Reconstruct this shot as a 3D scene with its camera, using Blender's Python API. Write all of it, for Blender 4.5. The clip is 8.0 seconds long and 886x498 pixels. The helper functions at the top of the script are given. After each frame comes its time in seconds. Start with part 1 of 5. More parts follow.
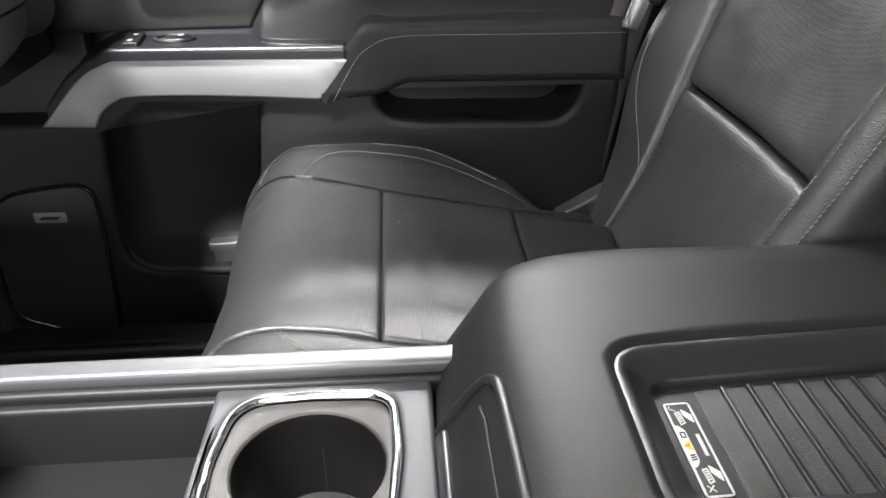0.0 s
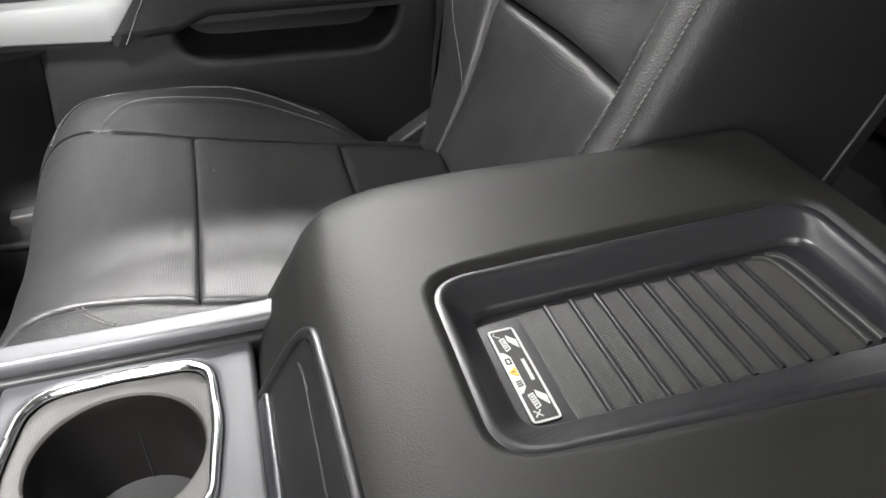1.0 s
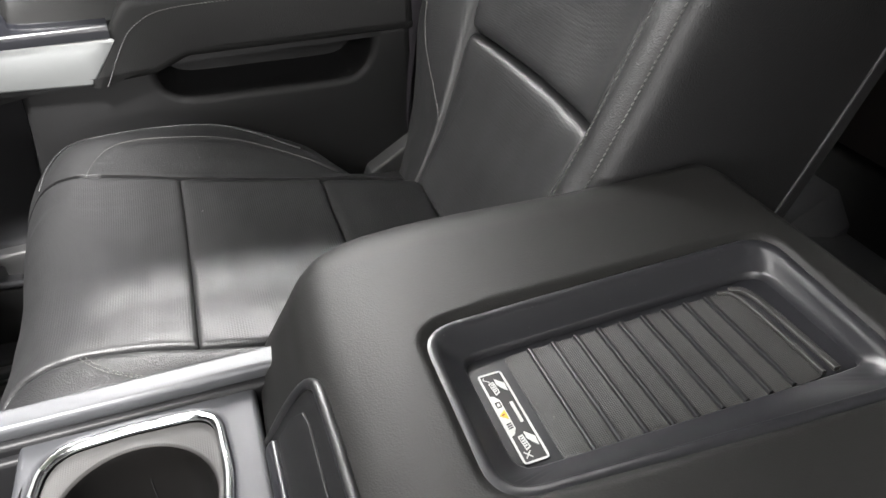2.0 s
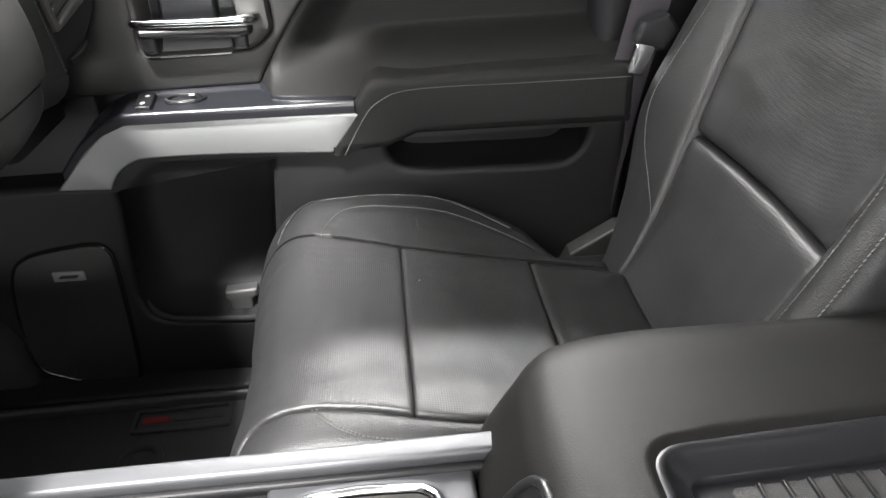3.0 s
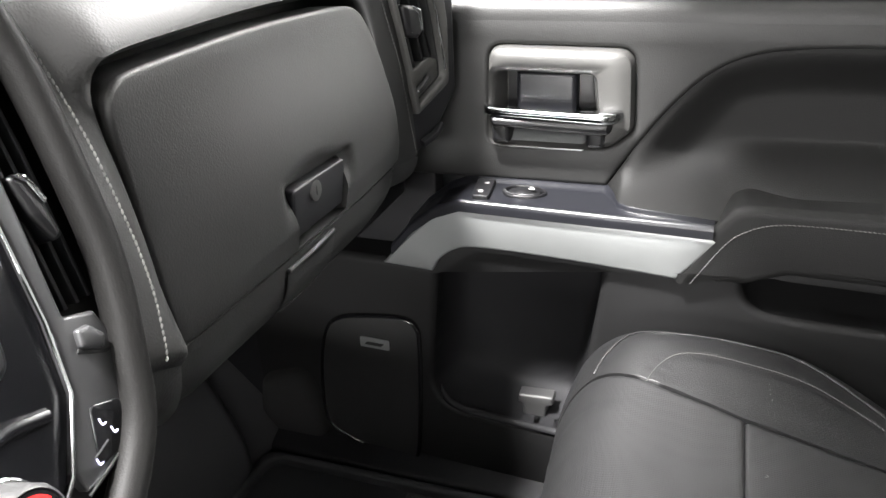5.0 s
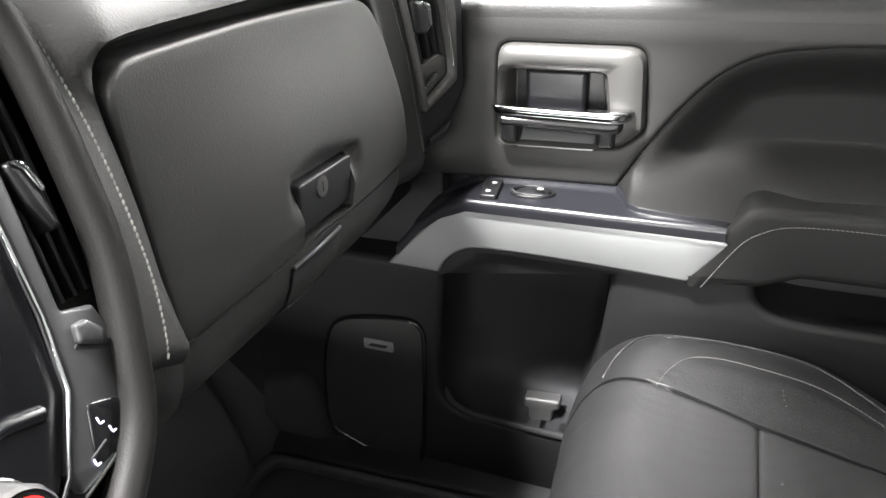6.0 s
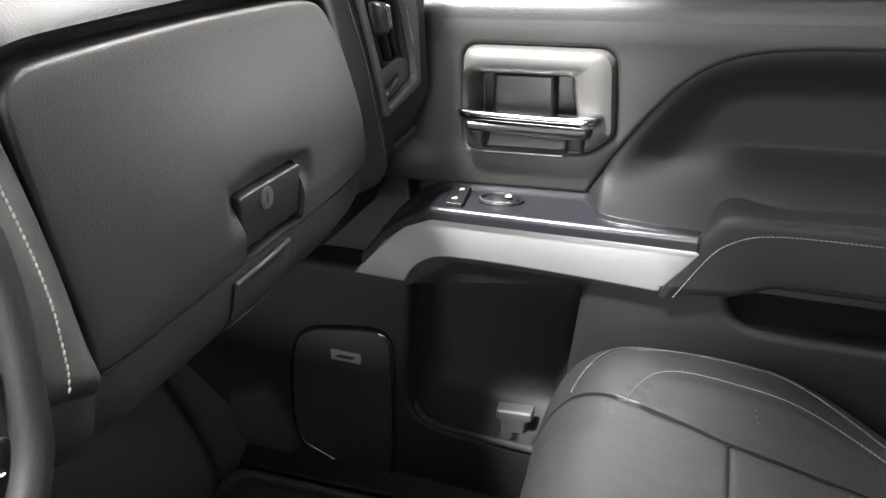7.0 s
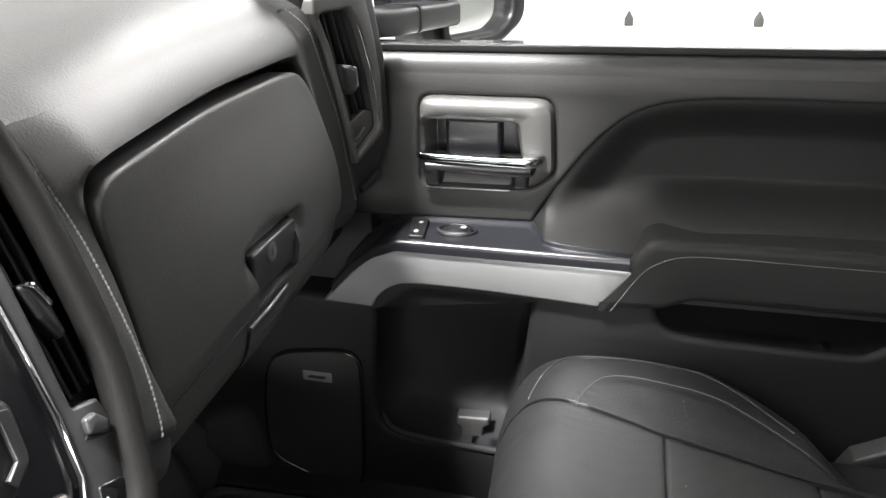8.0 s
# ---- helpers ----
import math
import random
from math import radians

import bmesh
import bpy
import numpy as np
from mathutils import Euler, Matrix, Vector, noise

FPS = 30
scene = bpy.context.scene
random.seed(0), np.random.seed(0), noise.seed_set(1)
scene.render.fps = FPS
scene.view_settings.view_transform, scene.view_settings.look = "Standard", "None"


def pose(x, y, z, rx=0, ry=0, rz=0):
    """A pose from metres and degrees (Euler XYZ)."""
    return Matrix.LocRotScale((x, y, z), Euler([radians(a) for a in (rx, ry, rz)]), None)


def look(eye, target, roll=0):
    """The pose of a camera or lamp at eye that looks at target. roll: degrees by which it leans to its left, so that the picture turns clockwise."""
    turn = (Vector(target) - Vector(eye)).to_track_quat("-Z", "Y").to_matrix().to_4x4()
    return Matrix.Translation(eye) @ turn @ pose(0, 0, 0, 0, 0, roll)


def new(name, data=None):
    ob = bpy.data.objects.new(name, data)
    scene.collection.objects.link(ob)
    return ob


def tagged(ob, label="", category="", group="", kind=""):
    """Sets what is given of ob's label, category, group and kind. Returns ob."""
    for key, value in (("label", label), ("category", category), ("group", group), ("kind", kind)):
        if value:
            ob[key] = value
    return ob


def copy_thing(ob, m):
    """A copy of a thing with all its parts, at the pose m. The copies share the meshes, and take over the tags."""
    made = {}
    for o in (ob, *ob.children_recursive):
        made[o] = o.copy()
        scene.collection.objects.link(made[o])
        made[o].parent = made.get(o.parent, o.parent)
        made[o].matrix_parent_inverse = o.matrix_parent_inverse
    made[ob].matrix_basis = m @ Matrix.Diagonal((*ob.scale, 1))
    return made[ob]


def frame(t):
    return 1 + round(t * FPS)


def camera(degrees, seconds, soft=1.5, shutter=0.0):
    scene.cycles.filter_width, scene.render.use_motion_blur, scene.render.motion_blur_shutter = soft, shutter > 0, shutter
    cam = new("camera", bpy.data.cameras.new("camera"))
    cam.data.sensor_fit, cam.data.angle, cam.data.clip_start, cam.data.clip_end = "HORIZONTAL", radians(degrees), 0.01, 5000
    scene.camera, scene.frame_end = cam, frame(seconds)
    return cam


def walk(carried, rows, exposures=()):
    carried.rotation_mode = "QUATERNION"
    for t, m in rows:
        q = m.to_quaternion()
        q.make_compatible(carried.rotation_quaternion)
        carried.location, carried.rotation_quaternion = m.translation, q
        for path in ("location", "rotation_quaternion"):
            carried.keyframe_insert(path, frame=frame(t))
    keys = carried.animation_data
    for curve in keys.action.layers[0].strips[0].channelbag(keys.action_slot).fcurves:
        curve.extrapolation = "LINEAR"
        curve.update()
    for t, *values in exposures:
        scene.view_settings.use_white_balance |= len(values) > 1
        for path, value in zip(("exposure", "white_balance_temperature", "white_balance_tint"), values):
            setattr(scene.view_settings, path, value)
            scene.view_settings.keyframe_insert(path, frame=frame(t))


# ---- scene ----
cam = camera(61.4, 8.0)
PATH = [
    (0, (0.037, 0.032, 0.932), (0.142, 1.769, -0.054), -0.6),
    (0.5, (0.07, 0.046, 0.916), (0.388, 1.692, -0.175), -0.9),
    (1, (0.073, 0.057, 0.916), (0.515, 1.639, -0.225), -1.1),
    (1.2, (0.076, 0.059, 0.917), (0.545, 1.626, -0.234), -1.5),
    (2.3, (0.047, 0.049, 0.988), (0.552, 1.617, -0.143), -2.3),
    (2.5, (0.028, 0.052, 1.003), (0.484, 1.678, -0.069), -1.8),
    (3, (0.013, 0.055, 1.003), (0.132, 1.778, -0.005), -2.8),
    (3.5, (-0.016, 0.056, 1.013), (-0.274, 1.779, 0.031), -3.9),
    (4, (-0.006, 0.093, 1.04), (-0.502, 1.79, 0.105), -3.7),
    (4.5, (-0.023, 0.122, 1.018), (-0.61, 1.8, 0.101), -3.1),
    (5, (-0.053, 0.19, 1.028), (-0.668, 1.886, 0.164), -2.6),
    (5.2, (-0.05, 0.197, 1.02), (-0.678, 1.888, 0.157), -2.0),
    (6.3, (-0.065, 0.2, 1.018), (-0.681, 1.901, 0.166), -2.2),
    (6.5, (-0.055, 0.207, 1.018), (-0.664, 1.909, 0.163), -2.1),
    (7, (-0.045, 0.237, 1.014), (-0.642, 1.944, 0.16), -2.0),
    (7.5, (-0.033, 0.245, 1.048), (-0.602, 1.963, 0.196), -2.0),
    (8, (-0.065, 0.152, 1.089), (-0.469, 1.912, 0.23), -1.8),
]
walk(cam, [(t, look(eye, target, roll)) for t, eye, target, roll in PATH],
     exposures=[(0.0, 0.66), (2.5, 0.68), (3.2, 0.74), (4.5, 0.94), (5.2, 1.04), (7.0, 1.02), (7.5, 0.84), (8.0, 0.59)])

# ---- light ----
GROUND = -0.45
world = bpy.data.worlds.new("world")
scene.world = world
world.use_nodes = True
world.node_tree.nodes["Background"].inputs["Color"].default_value = (0.95, 0.98, 1.0, 1)
world.node_tree.nodes["Background"].inputs["Strength"].default_value = 0.25


def unseen_lamp(name, eye, target, sx, sy, watts, colour=(1.0, 0.98, 0.97)):
    data = bpy.data.lights.new(name, "AREA")
    data.shape, data.size, data.size_y, data.energy, data.color = "RECTANGLE", sx, sy, watts, colour
    ob = new(name, data)
    ob.matrix_world = look(eye, target)
    return ob


# Area lamps out of view, set where the cab needs light; fixtures unknown.
unseen_lamp("unseen_lamp", (-1.12, -0.5, 4.1), (-0.2, 0.6, 0.7), 0.6, 0.3, 640)
unseen_lamp("unseen_lamp", (-3.4, 0.8, 3.9), (-0.6, 0.6, 0.9), 3.0, 1.5, 300)
unseen_lamp("unseen_lamp", (0.0, 3.6, 3.10), (0.0, 0.5, 0.6), 1.6, 0.16, 60)
# Added fill through the passenger window, brightens the glove box.
unseen_lamp("glove_box_fill", (2.3, 3.4, 2.25), (-0.35, 0.65, 0.9), 1.4, 0.5, 17)
# Low fill added outside the driver doorway for the door and dash.
unseen_lamp("driver_side_fill", (-0.8, -6.0, 1.2), (0.0, 0.6, 0.9), 3.0, 0.8, 160)
# Soft fill added from the driver side, hung clear of the ceiling.
unseen_lamp("unseen_lamp", (-1.6, -3.8, 3.4), (0.0, 0.5, 0.6), 3.0, 1.5, 50)
unseen_lamp("unseen_lamp", (0.0, -7.5, 4.1), (0.0, -7.5, 0), 9.0, 3.0, 620)
unseen_lamp("unseen_lamp", (0.5, 6.2, 4.0), (0.5, 6.2, 0), 6.0, 2.0, 480)

# ---- materials ----


def material(name, base, rough=0.5, metal=0.0, cell=0.0, bump=0.0, vary=0.15, vary_scale=6.0, kind="voronoi",
             coat=0.0, dust=0.0, specular=0.5, stretch=(1, 1, 1), holes=0.0):
    m = bpy.data.materials.new(name)
    m.use_nodes = True
    n, links = m.node_tree.nodes, m.node_tree.links
    b = n["Principled BSDF"]
    b.inputs["Metallic"].default_value = metal
    b.inputs["Specular IOR Level"].default_value = specular
    b.inputs["Coat Weight"].default_value = coat
    b.inputs["Coat Roughness"].default_value = 0.12
    co = n.new("ShaderNodeTexCoord")
    big = n.new("ShaderNodeTexNoise")
    big.inputs["Scale"].default_value, big.inputs["Detail"].default_value = vary_scale, 5
    links.new(co.outputs["Object"], big.inputs["Vector"])
    mix = n.new("ShaderNodeMix")
    mix.data_type = "RGBA"
    lo = [max(0.0, c * (1 - vary)) for c in base] + [1]
    hi = [min(1.0, c * (1 + vary)) for c in base] + [1]
    mix.inputs["A"].default_value, mix.inputs["B"].default_value = lo, hi
    links.new(big.outputs["Fac"], mix.inputs["Factor"])
    colour = mix.outputs["Result"]
    rg = n.new("ShaderNodeMapRange")
    rg.inputs["To Min"].default_value, rg.inputs["To Max"].default_value = rough * 0.85, min(1.0, rough * 1.15)
    links.new(big.outputs["Fac"], rg.inputs["Value"])
    links.new(rg.outputs["Result"], b.inputs["Roughness"])
    if dust > 0:
        speck = n.new("ShaderNodeTexNoise")
        speck.inputs["Scale"].default_value, speck.inputs["Detail"].default_value = 420.0, 2
        links.new(co.outputs["Object"], speck.inputs["Vector"])
        cut = n.new("ShaderNodeMapRange")
        cut.inputs["From Min"].default_value, cut.inputs["From Max"].default_value = 0.72, 0.80
        cut.inputs["To Max"].default_value = dust
        links.new(speck.outputs["Fac"], cut.inputs["Value"])
        dm = n.new("ShaderNodeMix")
        dm.data_type = "RGBA"
        dm.inputs["B"].default_value = (0.35, 0.33, 0.30, 1)
        links.new(cut.outputs["Result"], dm.inputs["Factor"])
        links.new(colour, dm.inputs["A"])
        colour = dm.outputs["Result"]
    if bump > 0:
        mp = n.new("ShaderNodeMapping")
        mp.inputs["Scale"].default_value = stretch
        links.new(co.outputs["Object"], mp.inputs["Vector"])
        if kind == "voronoi":
            tex = n.new("ShaderNodeTexVoronoi")
            tex.feature = "SMOOTH_F1"
            tex.inputs["Scale"].default_value = 1.0 / cell
            out = tex.outputs["Distance"]
        elif kind == "dots":
            tex = n.new("ShaderNodeTexVoronoi")
            tex.feature = "F1"
            tex.inputs["Scale"].default_value = 1.0 / cell
            tex.inputs["Randomness"].default_value = 0.0
            out = tex.outputs["Distance"]
        else:
            tex = n.new("ShaderNodeTexNoise")
            tex.inputs["Scale"].default_value, tex.inputs["Detail"].default_value = 1.0 / cell, 4
            out = tex.outputs["Fac"]
        links.new(mp.outputs["Vector"], tex.inputs["Vector"])
        bp = n.new("ShaderNodeBump")
        bp.inputs["Strength"].default_value = min(1.0, bump)
        bp.inputs["Distance"].default_value = cell * 0.35
        links.new(out, bp.inputs["Height"])
        links.new(bp.outputs["Normal"], b.inputs["Normal"])
        if holes > 0:
            hc = n.new("ShaderNodeMapRange")
            hc.inputs["From Min"].default_value, hc.inputs["From Max"].default_value = 0.22, 0.34
            hc.inputs["To Min"].default_value, hc.inputs["To Max"].default_value = holes, 0.0
            links.new(out, hc.inputs["Value"])
            hm = n.new("ShaderNodeMix")
            hm.data_type = "RGBA"
            hm.inputs["B"].default_value = (0.004, 0.004, 0.004, 1)
            links.new(hc.outputs["Result"], hm.inputs["Factor"])
            links.new(colour, hm.inputs["A"])
            colour = hm.outputs["Result"]
    links.new(colour, b.inputs["Base Color"])
    return m


def glowing(name, colour, strength):
    m = bpy.data.materials.new(name)
    m.use_nodes = True
    b = m.node_tree.nodes["Principled BSDF"]
    b.inputs["Base Color"].default_value = (*colour, 1)
    b.inputs["Emission Color"].default_value = (*colour, 1)
    b.inputs["Emission Strength"].default_value = strength
    return m


LEATHER = material("black leather", (0.0168, 0.0168, 0.0172), 0.40, cell=0.0011, bump=0.75, vary=0.25, specular=0.42)
PERFORATED = material("perforated black leather", (0.0198, 0.0198, 0.0203), 0.42, cell=0.0022, bump=0.26, vary=0.25, kind="dots", holes=0.6, specular=0.45)
REARSEAT = material("dark brown black leather", (0.020, 0.015, 0.0145), 0.42, cell=0.0012, bump=0.4, vary=0.25, specular=0.4)
SOFT = material("grained dark grey dashboard skin", (0.023, 0.023, 0.0225), 0.49, cell=0.0014, bump=0.32, vary=0.25, dust=0.07)
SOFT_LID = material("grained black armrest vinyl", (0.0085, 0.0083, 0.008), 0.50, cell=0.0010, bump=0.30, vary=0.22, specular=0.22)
PLASTIC = material("black moulded plastic", (0.0115, 0.0115, 0.0132), 0.52, cell=0.0006, bump=0.25, vary=0.15, kind="noise", specular=0.30)
SATIN = material("satin black plastic", (0.010, 0.010, 0.011), 0.38, cell=0.0005, bump=0.1, vary=0.15, kind="noise", dust=0.06)
BLUEBLACK = material("satin blue black plastic", (0.0125, 0.013, 0.016), 0.31, cell=0.0005, bump=0.08, vary=0.1, kind="noise", dust=0.04)
DARK = material("dark recess plastic", (0.013, 0.013, 0.0135), 0.7, cell=0.0008, bump=0.2, vary=0.2, kind="noise")
SILVER = material("brushed silver trim paint", (0.30, 0.310, 0.308), 0.36, 0.6, cell=0.0012, bump=0.25, vary=0.06, kind="noise", stretch=(0.04, 1, 2.0))
GREYMETAL = material("grey satin trim paint", (0.085, 0.085, 0.088), 0.36, 0.6, cell=0.0006, bump=0.05, vary=0.08, kind="noise")
BEZELGREY = material("warm grey satin plastic", (0.085, 0.084, 0.081), 0.42, 0.4, cell=0.0006, bump=0.05, vary=0.08, kind="noise")
RAILGREY = material("dark brushed rail paint", (0.078, 0.080, 0.085), 0.45, 0.45, cell=0.0010, bump=0.08, vary=0.06, kind="noise", stretch=(0.15, 1, 1))
CUPGREY = material("dark grey satin panel", (0.042, 0.043, 0.047), 0.52, 0.3, cell=0.0006, bump=0.05, vary=0.08, kind="noise")
STACK = material("piano dark plastic", (0.008, 0.008, 0.010), 0.26, cell=0.0005, bump=0.05, vary=0.1, kind="noise", dust=0.04)
CHROME = material("chrome", (0.66, 0.67, 0.68), 0.13, 1.0, vary=0.04)
GLOSS = material("gloss black", (0.008, 0.008, 0.009), 0.12, vary=0.1, coat=0.3)
THREAD = material("light grey thread", (0.12, 0.12, 0.114), 0.8, cell=0.0004, bump=0.3, kind="noise")
RUBBER = material("black rubber", (0.046, 0.046, 0.049), 0.5, cell=0.001, bump=0.3, vary=0.25, kind="noise", dust=0.12)
RIBBED = material("textured rubber", (0.027, 0.0265, 0.0255), 0.48, cell=0.0012, bump=0.8, vary=0.25, kind="dots", dust=0.25, specular=0.35, holes=0.35)
TRAYBLACK = material("satin black tray plastic", (0.013, 0.013, 0.0150), 0.30, cell=0.0005, bump=0.08, vary=0.15, kind="noise", dust=0.08)
CUPRUBBER = material("dark cup rubber", (0.0075, 0.007, 0.0066), 0.36, cell=0.001, bump=0.15, vary=0.25, kind="noise", dust=0.10)
POCKET_BLACK = material("black pocket plastic", (0.020, 0.020, 0.0215), 0.62, cell=0.0008, bump=0.2, vary=0.2, kind="noise", specular=0.14)
# Floor carpet base lifted in place of light; the darker copy stays shaded.
CARPET = material("light-lifted black carpet", (0.052, 0.052, 0.055), 0.95, cell=0.0012, bump=1.0, vary=0.4, kind="noise", dust=0.08)
CARPET_SHADED = material("shaded carpet copy", (0.022, 0.022, 0.022), 0.95, cell=0.0012, bump=1.0, vary=0.4, kind="noise", specular=0.2, dust=0.05)
WEBBING = material("grey violet belt webbing", (0.030, 0.026, 0.032), 0.75, cell=0.0012, bump=0.5, vary=0.1, kind="dots")
LINER = material("grey headliner cloth", (0.35, 0.35, 0.34), 0.9, cell=0.0015, bump=0.3, kind="noise")
WHITE = material("white paint", (0.80, 0.80, 0.80), 0.6, cell=0.02, bump=0.05, kind="noise", vary=0.04)
GREYWALL = material("grey bounce-cutting wall", (0.30, 0.30, 0.30), 0.7, cell=0.02, bump=0.05, kind="noise", vary=0.05)
WELL = material("blue black rubber", (0.006, 0.006, 0.0066), 0.5, cell=0.001, bump=0.2, vary=0.2, kind="noise", specular=0.25, dust=0.06)
ARMSOFT = material("grained black armrest skin", (0.0142, 0.0142, 0.014), 0.55, cell=0.0012, bump=0.55, vary=0.22, specular=0.16)
DOORLOW = material("matt black door plastic", (0.0100, 0.0100, 0.0102), 0.58, cell=0.0008, bump=0.35, vary=0.18, specular=0.24)
PRINT = material("white print", (0.36, 0.36, 0.35), 0.5, vary=0.03)
AMBER = material("amber print", (0.60, 0.30, 0.02), 0.5, vary=0.03)
RED = material("dull red print", (0.30, 0.03, 0.03), 0.6, vary=0.1)
CONCRETE = material("pale sealed concrete", (0.55, 0.56, 0.54), 0.5, cell=0.02, bump=0.1, kind="noise", vary=0.1, vary_scale=1.5)
PAINT = material("dark car paint", (0.05, 0.052, 0.055), 0.25, 0.3, vary=0.05, coat=0.6)
KNOBGREY = material("grey rubberised plastic", (0.045, 0.045, 0.045), 0.48, cell=0.0006, bump=0.15, kind="noise")
LIT_WHITE = glowing("lit symbol", (0.75, 0.72, 0.95), 0.9)
LIT_RED = glowing("lit red", (0.9, 0.02, 0.02), 1.0)
LIT_BLUE = glowing("lit blue", (0.03, 0.04, 0.95), 1.2)
LIT_CYAN = glowing("lit cyan", (0.05, 0.55, 0.9), 1.0)


def glass_material():
    m = bpy.data.materials.new("window glass")
    m.use_nodes = True
    b = m.node_tree.nodes["Principled BSDF"]
    b.inputs["Base Color"].default_value = (0.95, 0.97, 0.96, 1)
    b.inputs["Roughness"].default_value = 0.0
    b.inputs["IOR"].default_value = 1.05
    b.inputs["Transmission Weight"].default_value = 1.0
    return m


GLASS = glass_material()
MIRROR = material("mirror glass", (0.9, 0.9, 0.9), 0.02, 1.0, vary=0.01)

# ---- building helpers ----
BASE = {}


def thing(name, base, label, category, kind="", group=""):
    ob = new(name)
    ob.location = base
    BASE[ob.name] = Vector(base)
    return tagged(ob, label, category, group, kind)


def part(name, bm, mat, parent, label="", sharp=40.0, kind=""):
    me = bpy.data.meshes.new(name)
    bmesh.ops.recalc_face_normals(bm, faces=bm.faces)
    bm.to_mesh(me)
    bm.free()
    me.polygons.foreach_set("use_smooth", [True] * len(me.polygons))
    me.set_sharp_from_angle(angle=radians(sharp))
    me.materials.append(mat)
    ob = new(name, me)
    if parent is not None:
        ob.parent = parent
        ob.matrix_parent_inverse = Matrix.Translation(-BASE.get(parent.name, Vector()))
    return tagged(ob, label, kind=kind)


def smooth(t):
    t = max(0.0, min(1.0, t))
    return t * t * (3 - 2 * t)


def rpoly(pts, r=0.0, n=6):
    """Polygon with rounded corners; a point may carry a radius of its own."""
    out = []
    for i, p in enumerate(pts):
        a, b, c = Vector(pts[i - 1][:2]), Vector(p[:2]), Vector(pts[(i + 1) % len(pts)][:2])
        rad = p[2] if len(p) > 2 else r
        u, v = a - b, c - b
        lu, lv = u.length, v.length
        u, v = u / lu, v / lv
        ang = math.acos(max(-1, min(1, u.dot(v))))
        if rad <= 0 or ang > 3.1:
            out.append(b)
            continue
        t = min(rad / math.tan(ang / 2), 0.48 * lu, 0.48 * lv)
        s, e = b + u * t, b + v * t
        for k in range(n + 1):
            w = k / n
            out.append(s * (1 - w) ** 2 + b * 2 * w * (1 - w) + e * w * w)
    return out


def rrect(x0, y0, x1, y1, r, n=6):
    return rpoly([(x0, y0), (x1, y0), (x1, y1), (x0, y1)], r, n)


def offset(poly, d):
    """Moves a polygon's outline inwards by d."""
    area = sum(poly[i - 1].x * p.y - p.x * poly[i - 1].y for i, p in enumerate(poly))
    sg = 1 if area > 0 else -1
    out = []
    for i, p in enumerate(poly):
        a, c = poly[i - 1], poly[(i + 1) % len(poly)]
        e1, e2 = (p - a), (c - p)
        if e1.length < 1e-7 or e2.length < 1e-7:
            out.append(p.copy())
            continue
        n1, n2 = Vector((-e1.y, e1.x)).normalized(), Vector((-e2.y, e2.x)).normalized()
        m = n1 + n2
        m = m.normalized() if m.length > 1e-6 else n1
        out.append(p + m * (sg * d / max(0.4, m.dot(n1))))
    return out


def by_angle(poly, c, n=96):
    """The outline seen from c, at n even angles."""
    out, c = [], Vector(c)
    for k in range(n):
        a = 2 * math.pi * k / n + 0.003
        d = Vector((math.cos(a), math.sin(a)))
        best = None
        for i, q in enumerate(poly):
            p = poly[i - 1]
            e = q - p
            den = d.x * e.y - d.y * e.x
            if abs(den) < 1e-12:
                continue
            w = p - c
            t = (w.x * e.y - w.y * e.x) / den
            s = (w.x * d.y - w.y * d.x) / den
            if t > 0 and -1e-6 <= s <= 1 + 1e-6 and (best is None or t > best):
                best = t
        out.append(c + d * (best or 0.001))
    return out


def loft(loops, cap0=False, cap1=False, bm=None, closed=True):
    bm = bm or bmesh.new()
    rows = [[bm.verts.new(p) for p in lp] for lp in loops]
    n = len(rows[0])
    for a, b in zip(rows, rows[1:]):
        for i in range(n if closed else n - 1):
            j = (i + 1) % n
            bm.faces.new((a[i], a[j], b[j], b[i]))
    if cap0:
        bm.faces.new(rows[0])
    if cap1:
        bm.faces.new(rows[-1])
    return bm


def plate(poly, f, d0, d1, bevel=0.002, holes=(), steps=3, bm=None, hole_depth=None):
    """A thick plate with a rounded front edge, and holes through it; f maps (u, v, depth) to the world."""
    bm = bm or bmesh.new()
    start = len(bm.verts)
    ends = []
    for q, poly2 in enumerate([poly, *holes]):
        sg = 1 if q == 0 else -1
        back = d0 if q == 0 or hole_depth is None else hole_depth
        loops = [(poly2, back)]
        for k in range(steps + 1):
            a = 0.5 * math.pi * k / steps
            loops.append((offset(poly2, sg * bevel * (1 - math.cos(a))), d1 - bevel * (1 - math.sin(a))))
        rows = [[bm.verts.new((p.x, p.y, d)) for p in lp] for lp, d in loops]
        n = len(poly2)
        for a, b in zip(rows, rows[1:]):
            for i in range(n):
                j = (i + 1) % n
                bm.faces.new((a[i], a[j], b[j], b[i]))
        ends.append(rows[-1])
    edges = []
    for row in ends:
        for i in range(len(row)):
            e = bm.edges.get((row[i - 1], row[i])) or bm.edges.new((row[i - 1], row[i]))
            edges.append(e)
    bmesh.ops.triangle_fill(bm, use_beauty=True, use_dissolve=False, edges=edges)
    bm.verts.ensure_lookup_table()
    for v in bm.verts[start:]:
        v.co = f(*v.co)
    return bm


def grid(f, nu, nv, bm=None):
    """A sheet f(a, b) over the unit square."""
    return loft([[f(i / nu, j / nv) for j in range(nv + 1)] for i in range(nu + 1)], bm=bm, closed=False)


